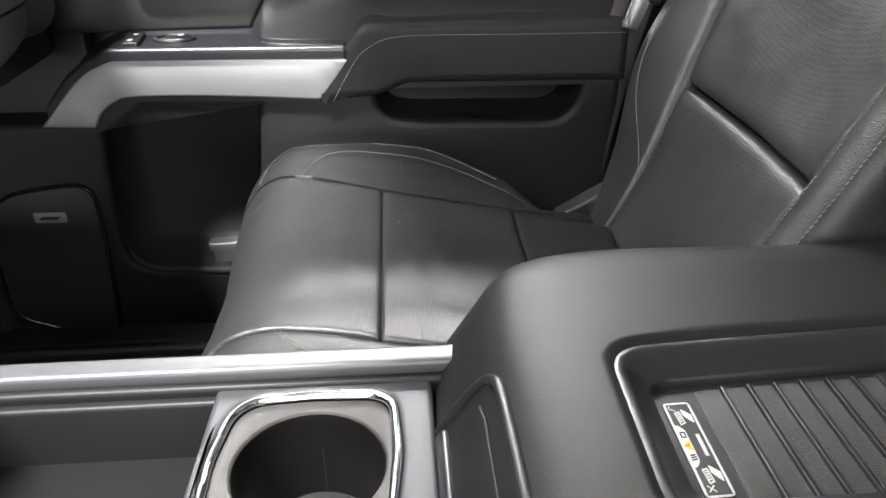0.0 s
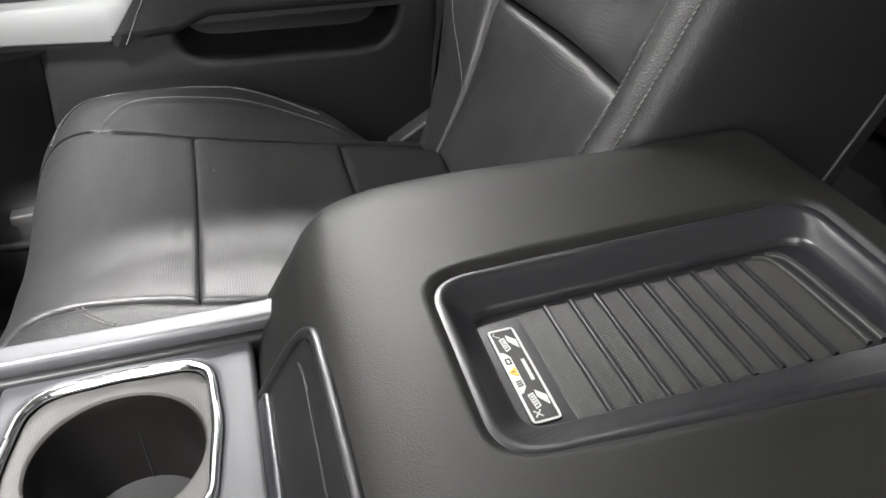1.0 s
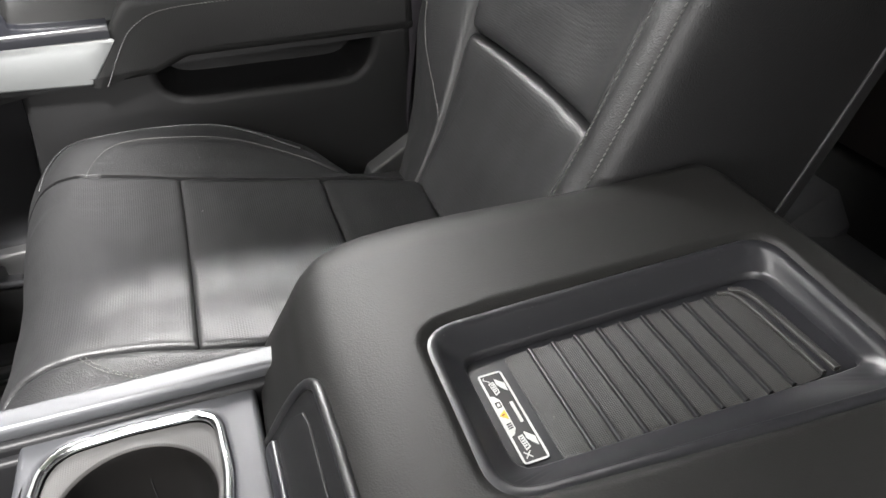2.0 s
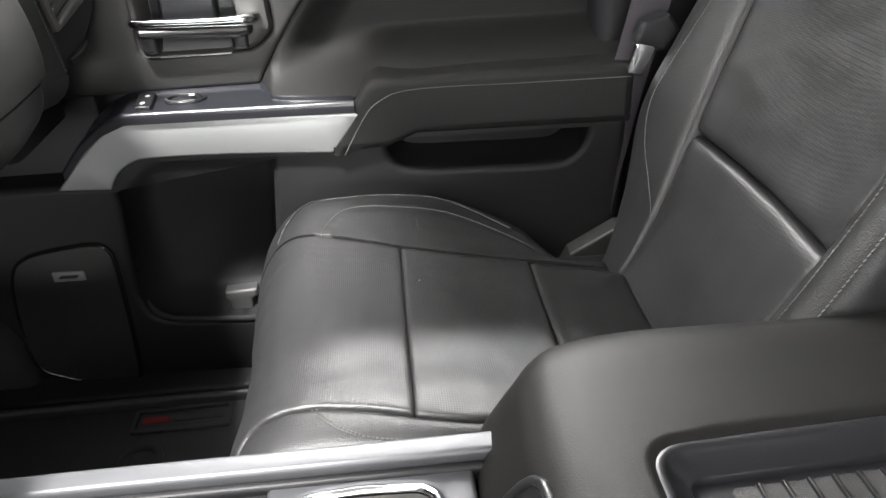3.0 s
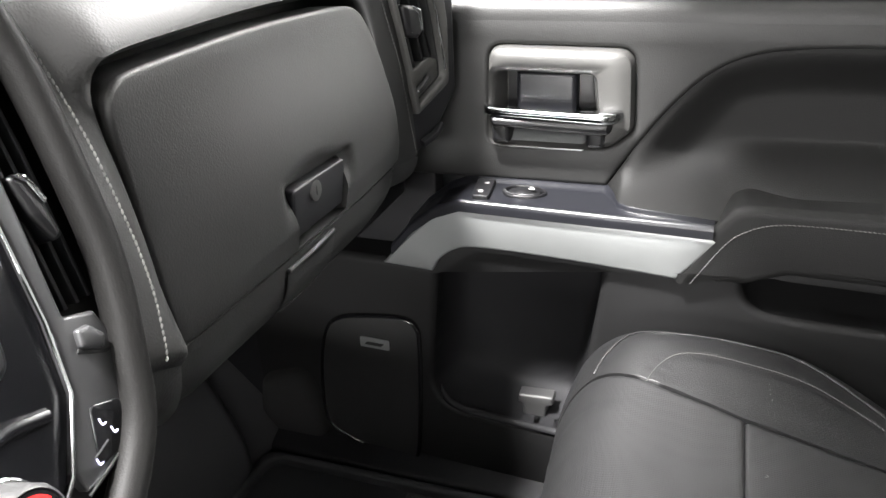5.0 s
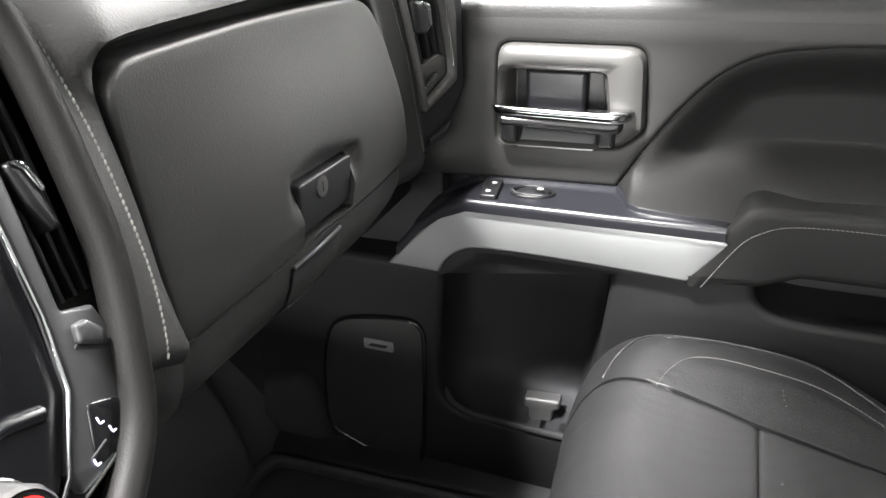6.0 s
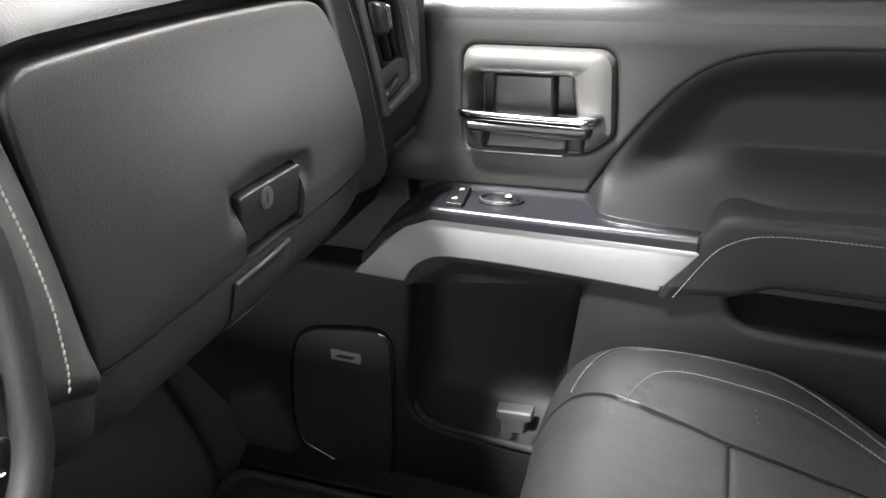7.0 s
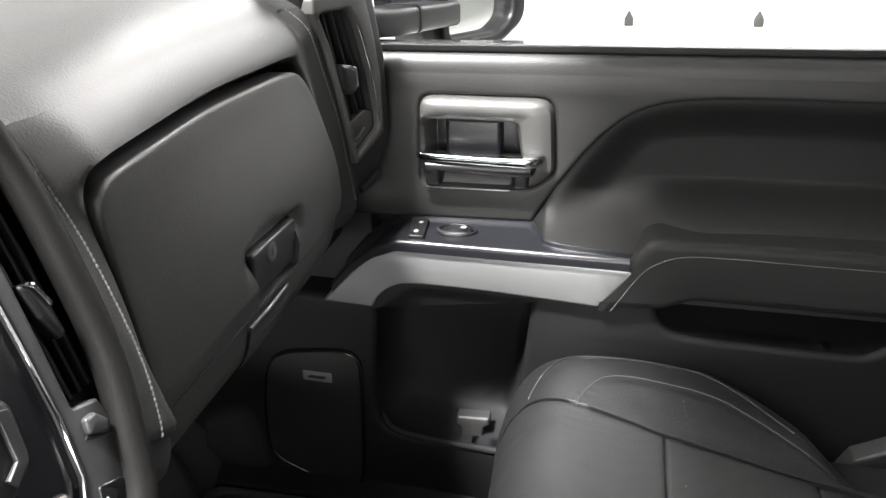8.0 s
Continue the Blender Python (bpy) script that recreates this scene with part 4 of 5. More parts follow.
def side(a, b):
    k = b * (len(BOL) - 1)
    i = min(int(k), len(BOL) - 2)
    p = BOL[i].lerp(BOL[i + 1], k - i)
    return Vector((lean(p.y, 0.0) - 0.13 * a, p.x + 0.006 - 0.03 * a * smooth((0.83 - p.y) / 0.05), p.y - 0.06 * a))


# Flank takes the same dark vinyl for its shade.
part("stack_flank", grid(side, 10, 50), SOFT_LID, dash, "side of the centre stack, darkened for shade")

# centre stack
stack = thing("center_stack", (-0.30, 0.29, 0.70), "black centre stack with silver edging, climate knob and lit switches", "center stack")


def cs(y, z, d):
    return Vector((lean(z, d), y, z + 0.33 * d))


part("stack_face", plate(rpoly([(0.10, 0.745), (0.30, 0.760), (0.352, 0.778), (0.376, 0.796), (0.397, 0.826), (0.408, 0.89), (0.413, 1.01), (0.10, 1.01)], 0.006, 3), cs, -0.05, 0.0, 0.003), STACK, stack, "satin black stack face")
part("lower_ledge", plate(rpoly([(0.10, 0.735), (0.30, 0.745), (0.36, 0.766), (0.384, 0.785), (0.40, 0.79), (0.380, 0.795), (0.352, 0.779), (0.30, 0.762), (0.10, 0.747)], 0.002, 2), cs, -0.04, -0.002, 0.002), SATIN, stack)
band = part("silver_band", plate(rpoly([(0.412, 1.01), (0.409, 0.946), (0.406, 0.900), (0.4025, 0.860), (0.396, 0.828), (0.377, 0.799), (0.378, 0.788), (0.400, 0.789, 0.01), (0.418, 0.805, 0.01), (0.4315, 0.826), (0.427, 0.853), (0.411, 0.858), (0.416, 0.897), (0.4195, 0.930), (0.4225, 1.01)], 0.002, 3), cs, -0.03, 0.004, 0.002), GREYMETAL, stack, "grey metallic band")
part("bright_edge", sweep([cs(0.4085, 0.946, 0.0035), cs(0.4055, 0.90, 0.0035), cs(0.402, 0.86, 0.0035), cs(0.3955, 0.828, 0.0035), cs(0.376, 0.798, 0.0035), cs(0.352, 0.7805, 0.0035), cs(0.30, 0.764, 0.0035), cs(0.24, 0.757, 0.0035)], ring(0.0011, 8), up=(1, 0, 0)), CHROME, band, "thin bright edge")
# vent between the band and the rolled edge
svent = part("stack_vent", plate(rpoly([(0.411, 0.856), (0.428, 0.853), (0.446, 0.866), (0.451, 0.93), (0.450, 1.01), (0.421, 1.01), (0.416, 0.90)], 0.002, 2), cs, -0.06, -0.035, 0.002), DARK, stack, "dark vent throat")
for k in range(3):
    part("slat", sweep([cs(0.4205 + 0.0075 * k, 0.858, -0.012), cs(0.4255 + 0.0075 * k, 0.93, -0.011), cs(0.4265 + 0.0075 * k, 1.01, -0.011)], box_section(0.0025, 0.016, 0.0008, 2), up=(1, 0, 0)), SATIN, svent)
stab = part("vent_tab", plate(rpoly([(0.4200, 0.9215), (0.4285, 0.9195), (0.4325, 0.905), (0.4330, 0.889), (0.4275, 0.8875), (0.4225, 0.902)], 0.003, 4), cs, -0.012, 0.005, 0.004, steps=4), SATIN, svent, "black vent tab")
part("tab_tip", plate(rpoly([(0.4205, 0.9218), (0.4288, 0.9195), (0.4325, 0.9050), (0.4300, 0.9045), (0.4268, 0.9155)], 0.0015, 3), cs, 0.002, 0.0070, 0.002), CHROME, stab, "chrome tab edge")
part("thumb_wheel", plate(rpoly([(0.409, 0.8425), (0.420, 0.8365), (0.424, 0.842), (0.418, 0.850), (0.411, 0.8505)], 0.002, 3), cs, 0.0, 0.0075, 0.002), GREYMETAL, svent, "grey thumb wheel")
part("wheel_slot", plate(rpoly([(0.407, 0.8410), (0.421, 0.8335), (0.430, 0.834), (0.421, 0.8355), (0.409, 0.8425)], 0.0005, 2), cs, 0.0, 0.0045, 0.0003), DARK, svent)
sw = part("seat_heat_switch", plate(rpoly([(0.399, 0.819), (0.4145, 0.8135), (0.415, 0.806), (0.401, 0.7935), (0.388, 0.793)], 0.003, 4), cs, 0.0, 0.0048, 0.001), GLOSS, stack, "gloss black seat heating switch")
for y, z in ((0.4005, 0.809), (0.3895, 0.7955), (0.404, 0.8025)):
    bm = plate(rrect(y - 0.0012, z - 0.0004, y - 0.0004, z + 0.0026, 0.0003, 2), cs, 0.0047, 0.0052, 0.0001)
    plate(rrect(y - 0.0008, z - 0.0013, y + 0.0016, z - 0.0005, 0.0003, 2), cs, 0.0047, 0.0052, 0.0001, bm=bm)
    part("symbol", bm, LIT_WHITE, sw, "lit seat symbol")
part("divider", sweep([cs(0.388, 0.7985, 0.005), cs(0.3985, 0.801, 0.005)], ring(0.0006, 6), up=(1, 0, 0)), GREYMETAL, sw)
part("switch_edge", sweep([cs(0.377, 0.787, 0.0045), cs(0.400, 0.7925, 0.0045)], ring(0.0009, 6), up=(1, 0, 0)), CHROME, sw, "thin bright edge")

# climate knob
KC = (0.3415, 0.8025)


def kn(r, d, n=48, rip=0.0):
    out = []
    for k in range(n):
        a = 2 * math.pi * k / n
        rr = 1.2 * (r + (rip if k % 4 < 2 else -rip))
        out.append(cs(KC[0] + rr * math.cos(a), KC[1] + rr * math.sin(a) * 0.95, d))
    return out


knob = part("climate_knob", loft([kn(0.0150, 0.0), kn(0.0150, 0.004), kn(0.0142, 0.005, rip=0.0003), kn(0.0136, 0.019, rip=0.0003), kn(0.0130, 0.0215), kn(0.0120, 0.0225), kn(0.0115, 0.0215)], cap1=True), KNOBGREY, stack, "grey rubberised climate knob")
part("chrome_collar", loft([kn(0.0158, -0.001), kn(0.0162, 0.002), kn(0.0158, 0.004), kn(0.0150, 0.0045)]), CHROME, knob, "chrome collar")
part("knob_face", loft([kn(0.0114, 0.0216), kn(0.0112, 0.0222)], cap1=True), GLOSS, knob, "gloss black knob face")


def arc(a0, a1, r0, r1, d):
    n = 14
    return loft([[cs(KC[0] + 1.2 * r * math.cos(radians(a0 + (a1 - a0) * k / n)), KC[1] + 1.14 * r * math.sin(radians(a0 + (a1 - a0) * k / n)), d) for k in range(n + 1)] for r in (r0, r1)], closed=False)


part("red_arc", arc(25, 108, 0.0086, 0.0098, 0.0226), LIT_RED, knob, "lit red arc")
part("blue_arc", arc(112, 215, 0.0086, 0.0098, 0.0226), LIT_BLUE, knob, "lit blue arc")
part("split_line", sweep([cs(KC[0] - 0.0105, KC[1] - 0.0030, 0.0226), cs(KC[0] + 0.0105, KC[1] - 0.0015, 0.0226)], ring(0.0005, 6), up=(1, 0, 0)), KNOBGREY, knob)
text_part("lettering", "SYNC", 0.0052, lambda u, v, d: cs(KC[0] + u + 0.0005, KC[1] - 0.0062 + v, 0.0227), LIT_WHITE, knob, "lit white word", bold=0.0002)
part("indicator", plate(rrect(0.298, 0.8010, 0.3165, 0.8022, 0.0004, 2), cs, 0.0, 0.0006, 0.0002), LIT_CYAN, stack, "lit cyan bar")
text_part("lettering", "REAR", 0.0042, lambda u, v, d: cs(0.3030 + u, 0.7875 + v, 0.0006), LIT_WHITE, stack, "lit white word", bold=0.0002)
part("symbol", plate(rrect(0.2985, 0.7915, 0.3075, 0.7955, 0.0012, 3), cs, 0.0, 0.0006, 0.0001, holes=[rrect(0.2993, 0.7923, 0.3067, 0.7947, 0.0008, 3)], hole_depth=0.0), LIT_WHITE, stack, "lit heater outline")
part("crease", sweep([cs(0.24, 0.815, 0.0), cs(0.33, 0.832, 0.001), cs(0.365, 0.831, 0.001), cs(0.382, 0.826, 0.0)], ring(0.004, 10), up=(1, 0, 0)), STACK, stack, "raised moulding")
mod = part("push_button", plate(rpoly([(0.25, 0.895), (0.371, 0.890, 0.01), (0.384, 0.883, 0.012), (0.377, 0.853, 0.01), (0.360, 0.846, 0.006), (0.25, 0.850)], 0.004, 5), cs, 0.0, 0.006, 0.003), SATIN, stack, "black push button block")
part("button_rim", sweep([cs(0.25, 0.889, 0.007), cs(0.362, 0.885, 0.007), cs(0.3755, 0.879, 0.007), cs(0.371, 0.858, 0.007), cs(0.361, 0.853, 0.007)], box_section(0.007, 0.003, 0.001), up=(1, 0, 0)), GREYMETAL, mod, "satin silver rim")

# ---- centre console ----
console = thing("center_console", (0.0, 0.29, FLOOR), "black centre console with silver rail, cup holder and padded lid", "center console")
part("console_body", block(-0.40, 0.14, FLOOR, 0.06, 0.428, 0.450, 0.01), PLASTIC, console, "black console body")
part("console_side", block(-0.39, 0.424, FLOOR, 0.44, 0.440, 0.612, 0.004), PLASTIC, console, "black side panel")
part("console_rear", block(0.07, 0.13, FLOOR, 0.44, 0.432, 0.60, 0.01), PLASTIC, console, "black storage box")
RAIL = catmull([(0.078, 0.4365, 0.617), (-0.05, 0.4365, 0.617), (-0.20, 0.4370, 0.617), (-0.30, 0.4375, 0.617), (-0.340, 0.440, 0.626), (-0.372, 0.438, 0.637), (-0.392, 0.422, 0.640), (-0.400, 0.390, 0.634), (-0.405, 0.30, 0.625), (-0.405, 0.16, 0.622)], 8)
part("silver_rail", sweep(RAIL, box_section(0.019, 0.012, 0.004)), RAILGREY, console, "brushed silver rail")
part("rail_base", sweep([p + Vector((0, -0.004, -0.012)) for p in RAIL], box_section(0.022, 0.016, 0.004)), WELL, console, "black rail base")
part("well_wall", block(-0.40, 0.415, 0.55, 0.05, 0.426, 0.606, 0.003), WELL, console)
part("well_liner", plate(rrect(-0.395, 0.14, -0.095, 0.418, 0.02), lambda u, v, d: (u, v, d), 0.55, 0.560, 0.004), WELL, console, "blue-black rubber well liner")
CUPR = rpoly([(-0.083, 0.300, 0.02), (0.026, 0.300, 0.02), (0.032, 0.36, 0.1), (0.028, 0.414, 0.022), (-0.025, 0.418, 0.1), (-0.076, 0.414, 0.03), (-0.086, 0.36, 0.1)], 0.02, 8)
panel = part("cup_panel", plate(rpoly([(-0.094, 0.14), (0.052, 0.14), (0.052, 0.4265), (-0.090, 0.4265)], 0.006), lambda u, v, d: (u, v, d), 0.56, 0.610, 0.004, holes=[CUPR], hole_depth=0.57), CUPGREY, console, "grey satin cup holder panel")
cr = by_angle(CUPR, (-0.028, 0.357), 160)


def shrink(loop, d, c=Vector((-0.028, 0.357))):
    return [p + (c - p).normalized() * d for p in loop]



part("chrome_ring", loft([[(p.x, p.y, 0.6085 + 0.0036 * math.sin(2 * math.pi * k / 10)) for p in shrink(cr, 0.0030 + 0.0032 * math.cos(2 * math.pi * k / 10))] for k in range(11)]), CHROME, panel, "chrome ring")
CC = (-0.024, 0.356)
circ = lambda r, z: [(CC[0] + r * math.cos(2 * math.pi * k / 160 + 0.003), CC[1] + r * math.sin(2 * math.pi * k / 160 + 0.003), z) for k in range(160)]
part("cup_insert", loft([[(p.x, p.y, 0.606) for p in shrink(cr, 0.006)], circ(0.0475, 0.606), circ(0.046, 0.605), circ(0.045, 0.602)]), material("grey textured cup insert", (0.028, 0.027, 0.026), 0.6, cell=0.0014, bump=0.25, kind="dots", vary=0.1), panel, "grey textured insert")
part("cup_well", loft([circ(0.0452, 0.604), circ(0.043, 0.58), circ(0.0405, 0.55), circ(0.0385, 0.52), circ(0.0370, 0.490), circ(0.034, 0.480), circ(0.027, 0.476), circ(0.014, 0.475)], cap1=True), CUPRUBBER, panel, "dark rubber cup well", sharp=60)
part("cup_groove", sweep([(CC[0] + 0.003, CC[1] + 0.0425, 0.578), (CC[0] + 0.0035, CC[1] + 0.0400, 0.545), (CC[0] + 0.0038, CC[1] + 0.0385, 0.525)], ring(0.0005, 6), up=(1, 0, 0)), DARK, panel)

# padded lid
LIDP = Strip([(0.0560, 0.588), (0.0540, 0.604), (0.0640, 0.6220), (0.0748, 0.6390), (0.0870, 0.6570), (0.108, 0.6700), (0.16, 0.6770), (0.30, 0.6805), (0.394, 0.684), (0.404, 0.6835), (0.4095, 0.681), (0.4130, 0.675), (0.417, 0.655), (0.420, 0.60)])
LIDV = Strip([(0.125, -0.07), (0.128, -0.03), (0.140, -0.010), (0.165, -0.002), (0.20, 0.0), (0.40, 0.001), (0.445, 0.001), (0.470, -0.006), (0.484, -0.020), (0.490, -0.042), (0.490, -0.085)])


def lid(u, v, lift=0.0):
    p, n = LIDP.place(u), LIDP.normal(u)
    q = LIDV.place(v)
    k = q.y + lift
    nose = 0.016 * max(0.0, (q.x - 0.375) / 0.105) ** 2.3 * (1 - smooth((p.x - 0.08) / 0.14))
    x, z = p.x + n.x * k * 0.8 + nose, p.y + n.y * k
    y = q.x + 0.010 * smooth((q.x - 0.40) / 0.06) * (1 - smooth((p.x - 0.16) / 0.20))
    return Vector((x, y, z))


umap = LIDP.at
vmap = LIDV.at
U0, V0 = umap(0.28), vmap(0.30)
TRAY = rpoly([(0.148, 0.2415, 0.024), (0.376, 0.2275, 0.02), (0.385, 0.366, 0.020), (0.150, 0.366, 0.024)], 0.02, 8)
tray_uv = [Vector((U0 + (p.x - 0.28) * 1.0, V0 + (p.y - 0.30))) for p in TRAY]
outer = rpoly([(0, 0), (LIDP.length, 0), (LIDP.length, LIDV.length), (0, LIDV.length)], 0.03, 6)
oa, ta = by_angle(outer, (U0, V0), 420), by_angle(tray_uv, (U0, V0), 420)
loops = []
for k in range(73):
    t = k / 72
    w = 1 - (1 - t) ** 1.3
    loops.append([lid(*(p + (q - p) * w), -0.004 * smooth((t - 0.9) / 0.1)) for p, q in zip(oa, ta)])
loops.append([lid(*q, -0.02) for q in ta])
lid_ob = part("armrest_lid", loft(loops), SOFT_LID, console, "padded black grained vinyl lid", sharp=60)


def tray(x, y, d):
    return Vector((x, y, 0.6755 + 0.035 * (x - 0.25) + d))


t0 = by_angle(TRAY, (0.26, 0.30), 140)
shelfp = by_angle(rpoly([(0.166, 0.2610, 0.012), (0.370, 0.256, 0.012), (0.371, 0.3475, 0.012), (0.167, 0.3460, 0.012)], 0.01, 8), (0.26, 0.30), 140)
part("tray_frame", loft([[tray(p.x, p.y, -0.006) for p in offset(t0, -0.003)], [tray(p.x, p.y, 0.0005) for p in offset(t0, -0.0025)], [tray(p.x, p.y, 0.0016) for p in offset(t0, -0.001)], [tray(p.x, p.y, 0.0020) for p in offset(t0, 0.001)],
                                  [tray(p.x, p.y, 0.0016) for p in offset(t0, 0.0035)], [tray(p.x, p.y, 0.0002) for p in offset(t0, 0.0055)], [tray(p.x, p.y, -0.0020) for p in offset(t0, 0.0070)], [tray(p.x, p.y, -0.0075) for p in offset(shelfp, -0.001)], [tray(p.x, p.y, -0.0083) for p in shelfp], [tray(p.x, p.y, -0.0132) for p in offset(shelfp, 0.001)]], cap1=True), TRAYBLACK, lid_ob, "satin black tray frame", sharp=50)
part("tray_floor", plate(rrect(0.1920, 0.2600, 0.3440, 0.3405, 0.004), tray, -0.014, -0.0124, 0.0004), RIBBED, lid_ob, "textured rubber tray mat")
for k in range(9):
    x = 0.2078 + 0.0147 * k
    part("tray_rib", sweep([tray(x, 0.2605, -0.0117), tray(x, 0.3400, -0.0117)], box_section(0.0026, 0.0034, 0.0010, 2)), SATIN, lid_ob, "raised rib")
for x0, w in ((0.3450, 0.0030), (0.3535, 0.0045)):
    part("mat_lip", sweep(catmull([tray(x0 - 0.010, 0.3410, -0.0128), tray(x0 - 0.003, 0.3370, -0.0122), tray(x0, 0.325, -0.0120), tray(x0 + 0.001, 0.29, -0.0120), tray(x0 + 0.001, 0.262, -0.0120)], 6), box_section(w, 0.003, 0.0010)), RIBBED, lid_ob, "raised mat lip")
LB = rrect(0.1718, 0.2665, 0.1870, 0.3325, 0.0035)


def lab(u, v, d):
    """The label's face: u across from its outer edge, v along it, in millimetres."""
    return tray(0.1718 + u * 0.001, 0.3325 - v * 0.001, -0.0126 + d)


st = part("warning_label", plate(LB, tray, -0.0134, -0.0126, 0.0002), DARK, lid_ob, "black and white printed warning label")


def printed(poly, mat, label, holes=(), d1=0.0003, r=0.25):
    part("print", plate(rpoly([Vector(p) for p in poly], r, 2), lab, 0.0, d1, 0.00005, holes=[rpoly([Vector(p) for p in h], 0.15, 2) for h in holes]), mat, st, label)


printed([(0.5, 4.0), (0.5, 0.5), (14.7, 0.5), (14.7, 65.5), (0.5, 65.5)], PRINT, "white outline", holes=[[(1.7, 4.0), (1.7, 1.7), (13.5, 1.7), (13.5, 64.3), (1.7, 64.3)]], r=2.5)
printed([(1.6, 17.0), (3.6, 18.0), (5.8, 21.5), (5.8, 42.5), (3.6, 46.0), (1.6, 47.0)], PRINT, "white side panel", r=1.0)
printed([(5.2, 28.5), (5.2, 35.5), (1.2, 32.0)], AMBER, "amber triangle", d1=0.0006)
printed([(4.2, 31.6), (4.2, 32.4), (2.4, 32.2), (2.4, 31.8)], DARK, "dark triangle mark", d1=0.0008, r=0.1)
printed([(2.2, 22.5), (5.0, 22.5), (5.0, 26.5), (2.2, 26.5)], DARK, "dark seat outline", holes=[[(2.8, 23.1), (4.4, 23.1), (4.4, 25.9), (2.8, 25.9)]], d1=0.0006)
for k in range(3):
    printed([(2.2, 38.5 + 1.5 * k), (5.0, 38.0 + 1.5 * k), (5.0, 38.7 + 1.5 * k), (2.2, 39.2 + 1.5 * k)], DARK, "dark wave stroke", d1=0.0006, r=0.15)
for v0 in (7.0, 47.0):
    printed([(8.5, v0 - 1.5), (13.0, v0 + 3.5), (12.6, v0 + 9.5), (10.0, v0 + 6.0), (8.3, v0 + 3.0)], PRINT, "white screen shape")
    printed([(4.4, v0 + 1.0), (7.4, v0 + 0.2), (8.2, v0 + 9.0), (5.2, v0 + 10.5)], PRINT, "white keyboard outline", holes=[[(4.9, v0 + 1.8), (7.0, v0 + 1.2), (7.5, v0 + 8.4), (5.6, v0 + 9.4)]])
    for j in range(4):
        printed([(5.3, v0 + 2.4 + 1.6 * j), (7.0, v0 + 2.0 + 1.6 * j), (7.1, v0 + 2.9 + 1.6 * j), (5.5, v0 + 3.3 + 1.6 * j)], PRINT, "white key row", r=0.1)
for sg in (-1, 1):
    part("print", sweep([lab(3.2, 60.2 - 2.0 * sg, 0.0003), lab(6.6, 60.2 + 2.0 * sg, 0.0003)], box_section(0.0007, 0.0003, 0.0001, 1)), PRINT, st, "white cross stroke")
part("print", sweep([lab(3.4, 3.0, 0.0003), lab(2.6, 4.6, 0.0003), lab(5.6, 7.0, 0.0003)], box_section(0.0006, 0.0003, 0.0001, 1)), PRINT, st, "white tick stroke")
printed([(9.9, 24.5), (11.7, 24.5), (11.7, 39.5), (9.9, 39.5)], PRINT, "plain grey bar", r=0.2)
# lid latch at the front
LAT = catmull([(0.0895, 0.13, 0.6605), (0.0890, 0.26, 0.6605), (0.0875, 0.345, 0.6600), (0.0850, 0.3640, 0.6560), (0.0785, 0.3725, 0.6460), (0.0690, 0.3755, 0.6310), (0.0600, 0.3760, 0.6165), (0.0535, 0.3760, 0.6050)], 8)
part("latch_frame", sweep(LAT, ring(0.0034, 14), up=(1, 0, 0.3)), SATIN, lid_ob, "black latch frame")


def slope(u, v, d):
    """The sloping front of the lid: v up the slope."""
    return (0.0545 + 0.63 * v - 0.84 * d, u, 0.6065 + v + 0.53 * d)


part("latch_bed", plate(rpoly([(0.13, -0.001), (0.3735, -0.001), (0.3725, 0.028), (0.3640, 0.046), (0.345, 0.0515), (0.13, 0.0520)], 0.004), slope, -0.006, 0.0016, 0.0006), WELL, lid_ob, "black latch bed")
part("latch", plate(rpoly([(0.13, 0.0130), (0.3640, 0.0130), (0.3620, 0.0285), (0.3550, 0.0380), (0.342, 0.0405), (0.13, 0.0410)], 0.003), slope, -0.002, 0.0032, 0.0008), WELL, lid_ob, "satin blue-black latch plate")
part("latch_step", plate(rrect(0.13, 0.0005, 0.3680, 0.0095, 0.003), slope, -0.002, 0.0056, 0.0025), BLUEBLACK, lid_ob, "rounded blue-black lower step")
part("lid_plinth", block(0.0535, 0.13, 0.585, 0.0640, 0.377, 0.6040, 0.002), SATIN, lid_ob, "black lid plinth")

# ---- passenger seat ----
seat = thing("passenger_seat", (0.1, 0.71, FLOOR), "black leather bucket seat with perforated panels and light stitching", "seat")
CU = Strip([(0.335, 0.520), (0.27, 0.545), (0.16, 0.560), (0.02, 0.570), (-0.055, 0.571), (-0.101, 0.565), (-0.131, 0.547), (-0.153, 0.511), (-0.167, 0.45), (-0.160, 0.35)])
CV = Strip([(0.480, -0.19), (0.478, -0.10), (0.480, -0.04), (0.488, -0.012), (0.506, 0.000), (0.54, 0.002), (0.62, -0.004), (0.72, -0.003), (0.79, 0.006), (0.83, 0.015), (0.872, 0.0235), (0.908, 0.019), (0.936, 0.000), (0.950, -0.03), (0.952, -0.10), (0.950, -0.19)])


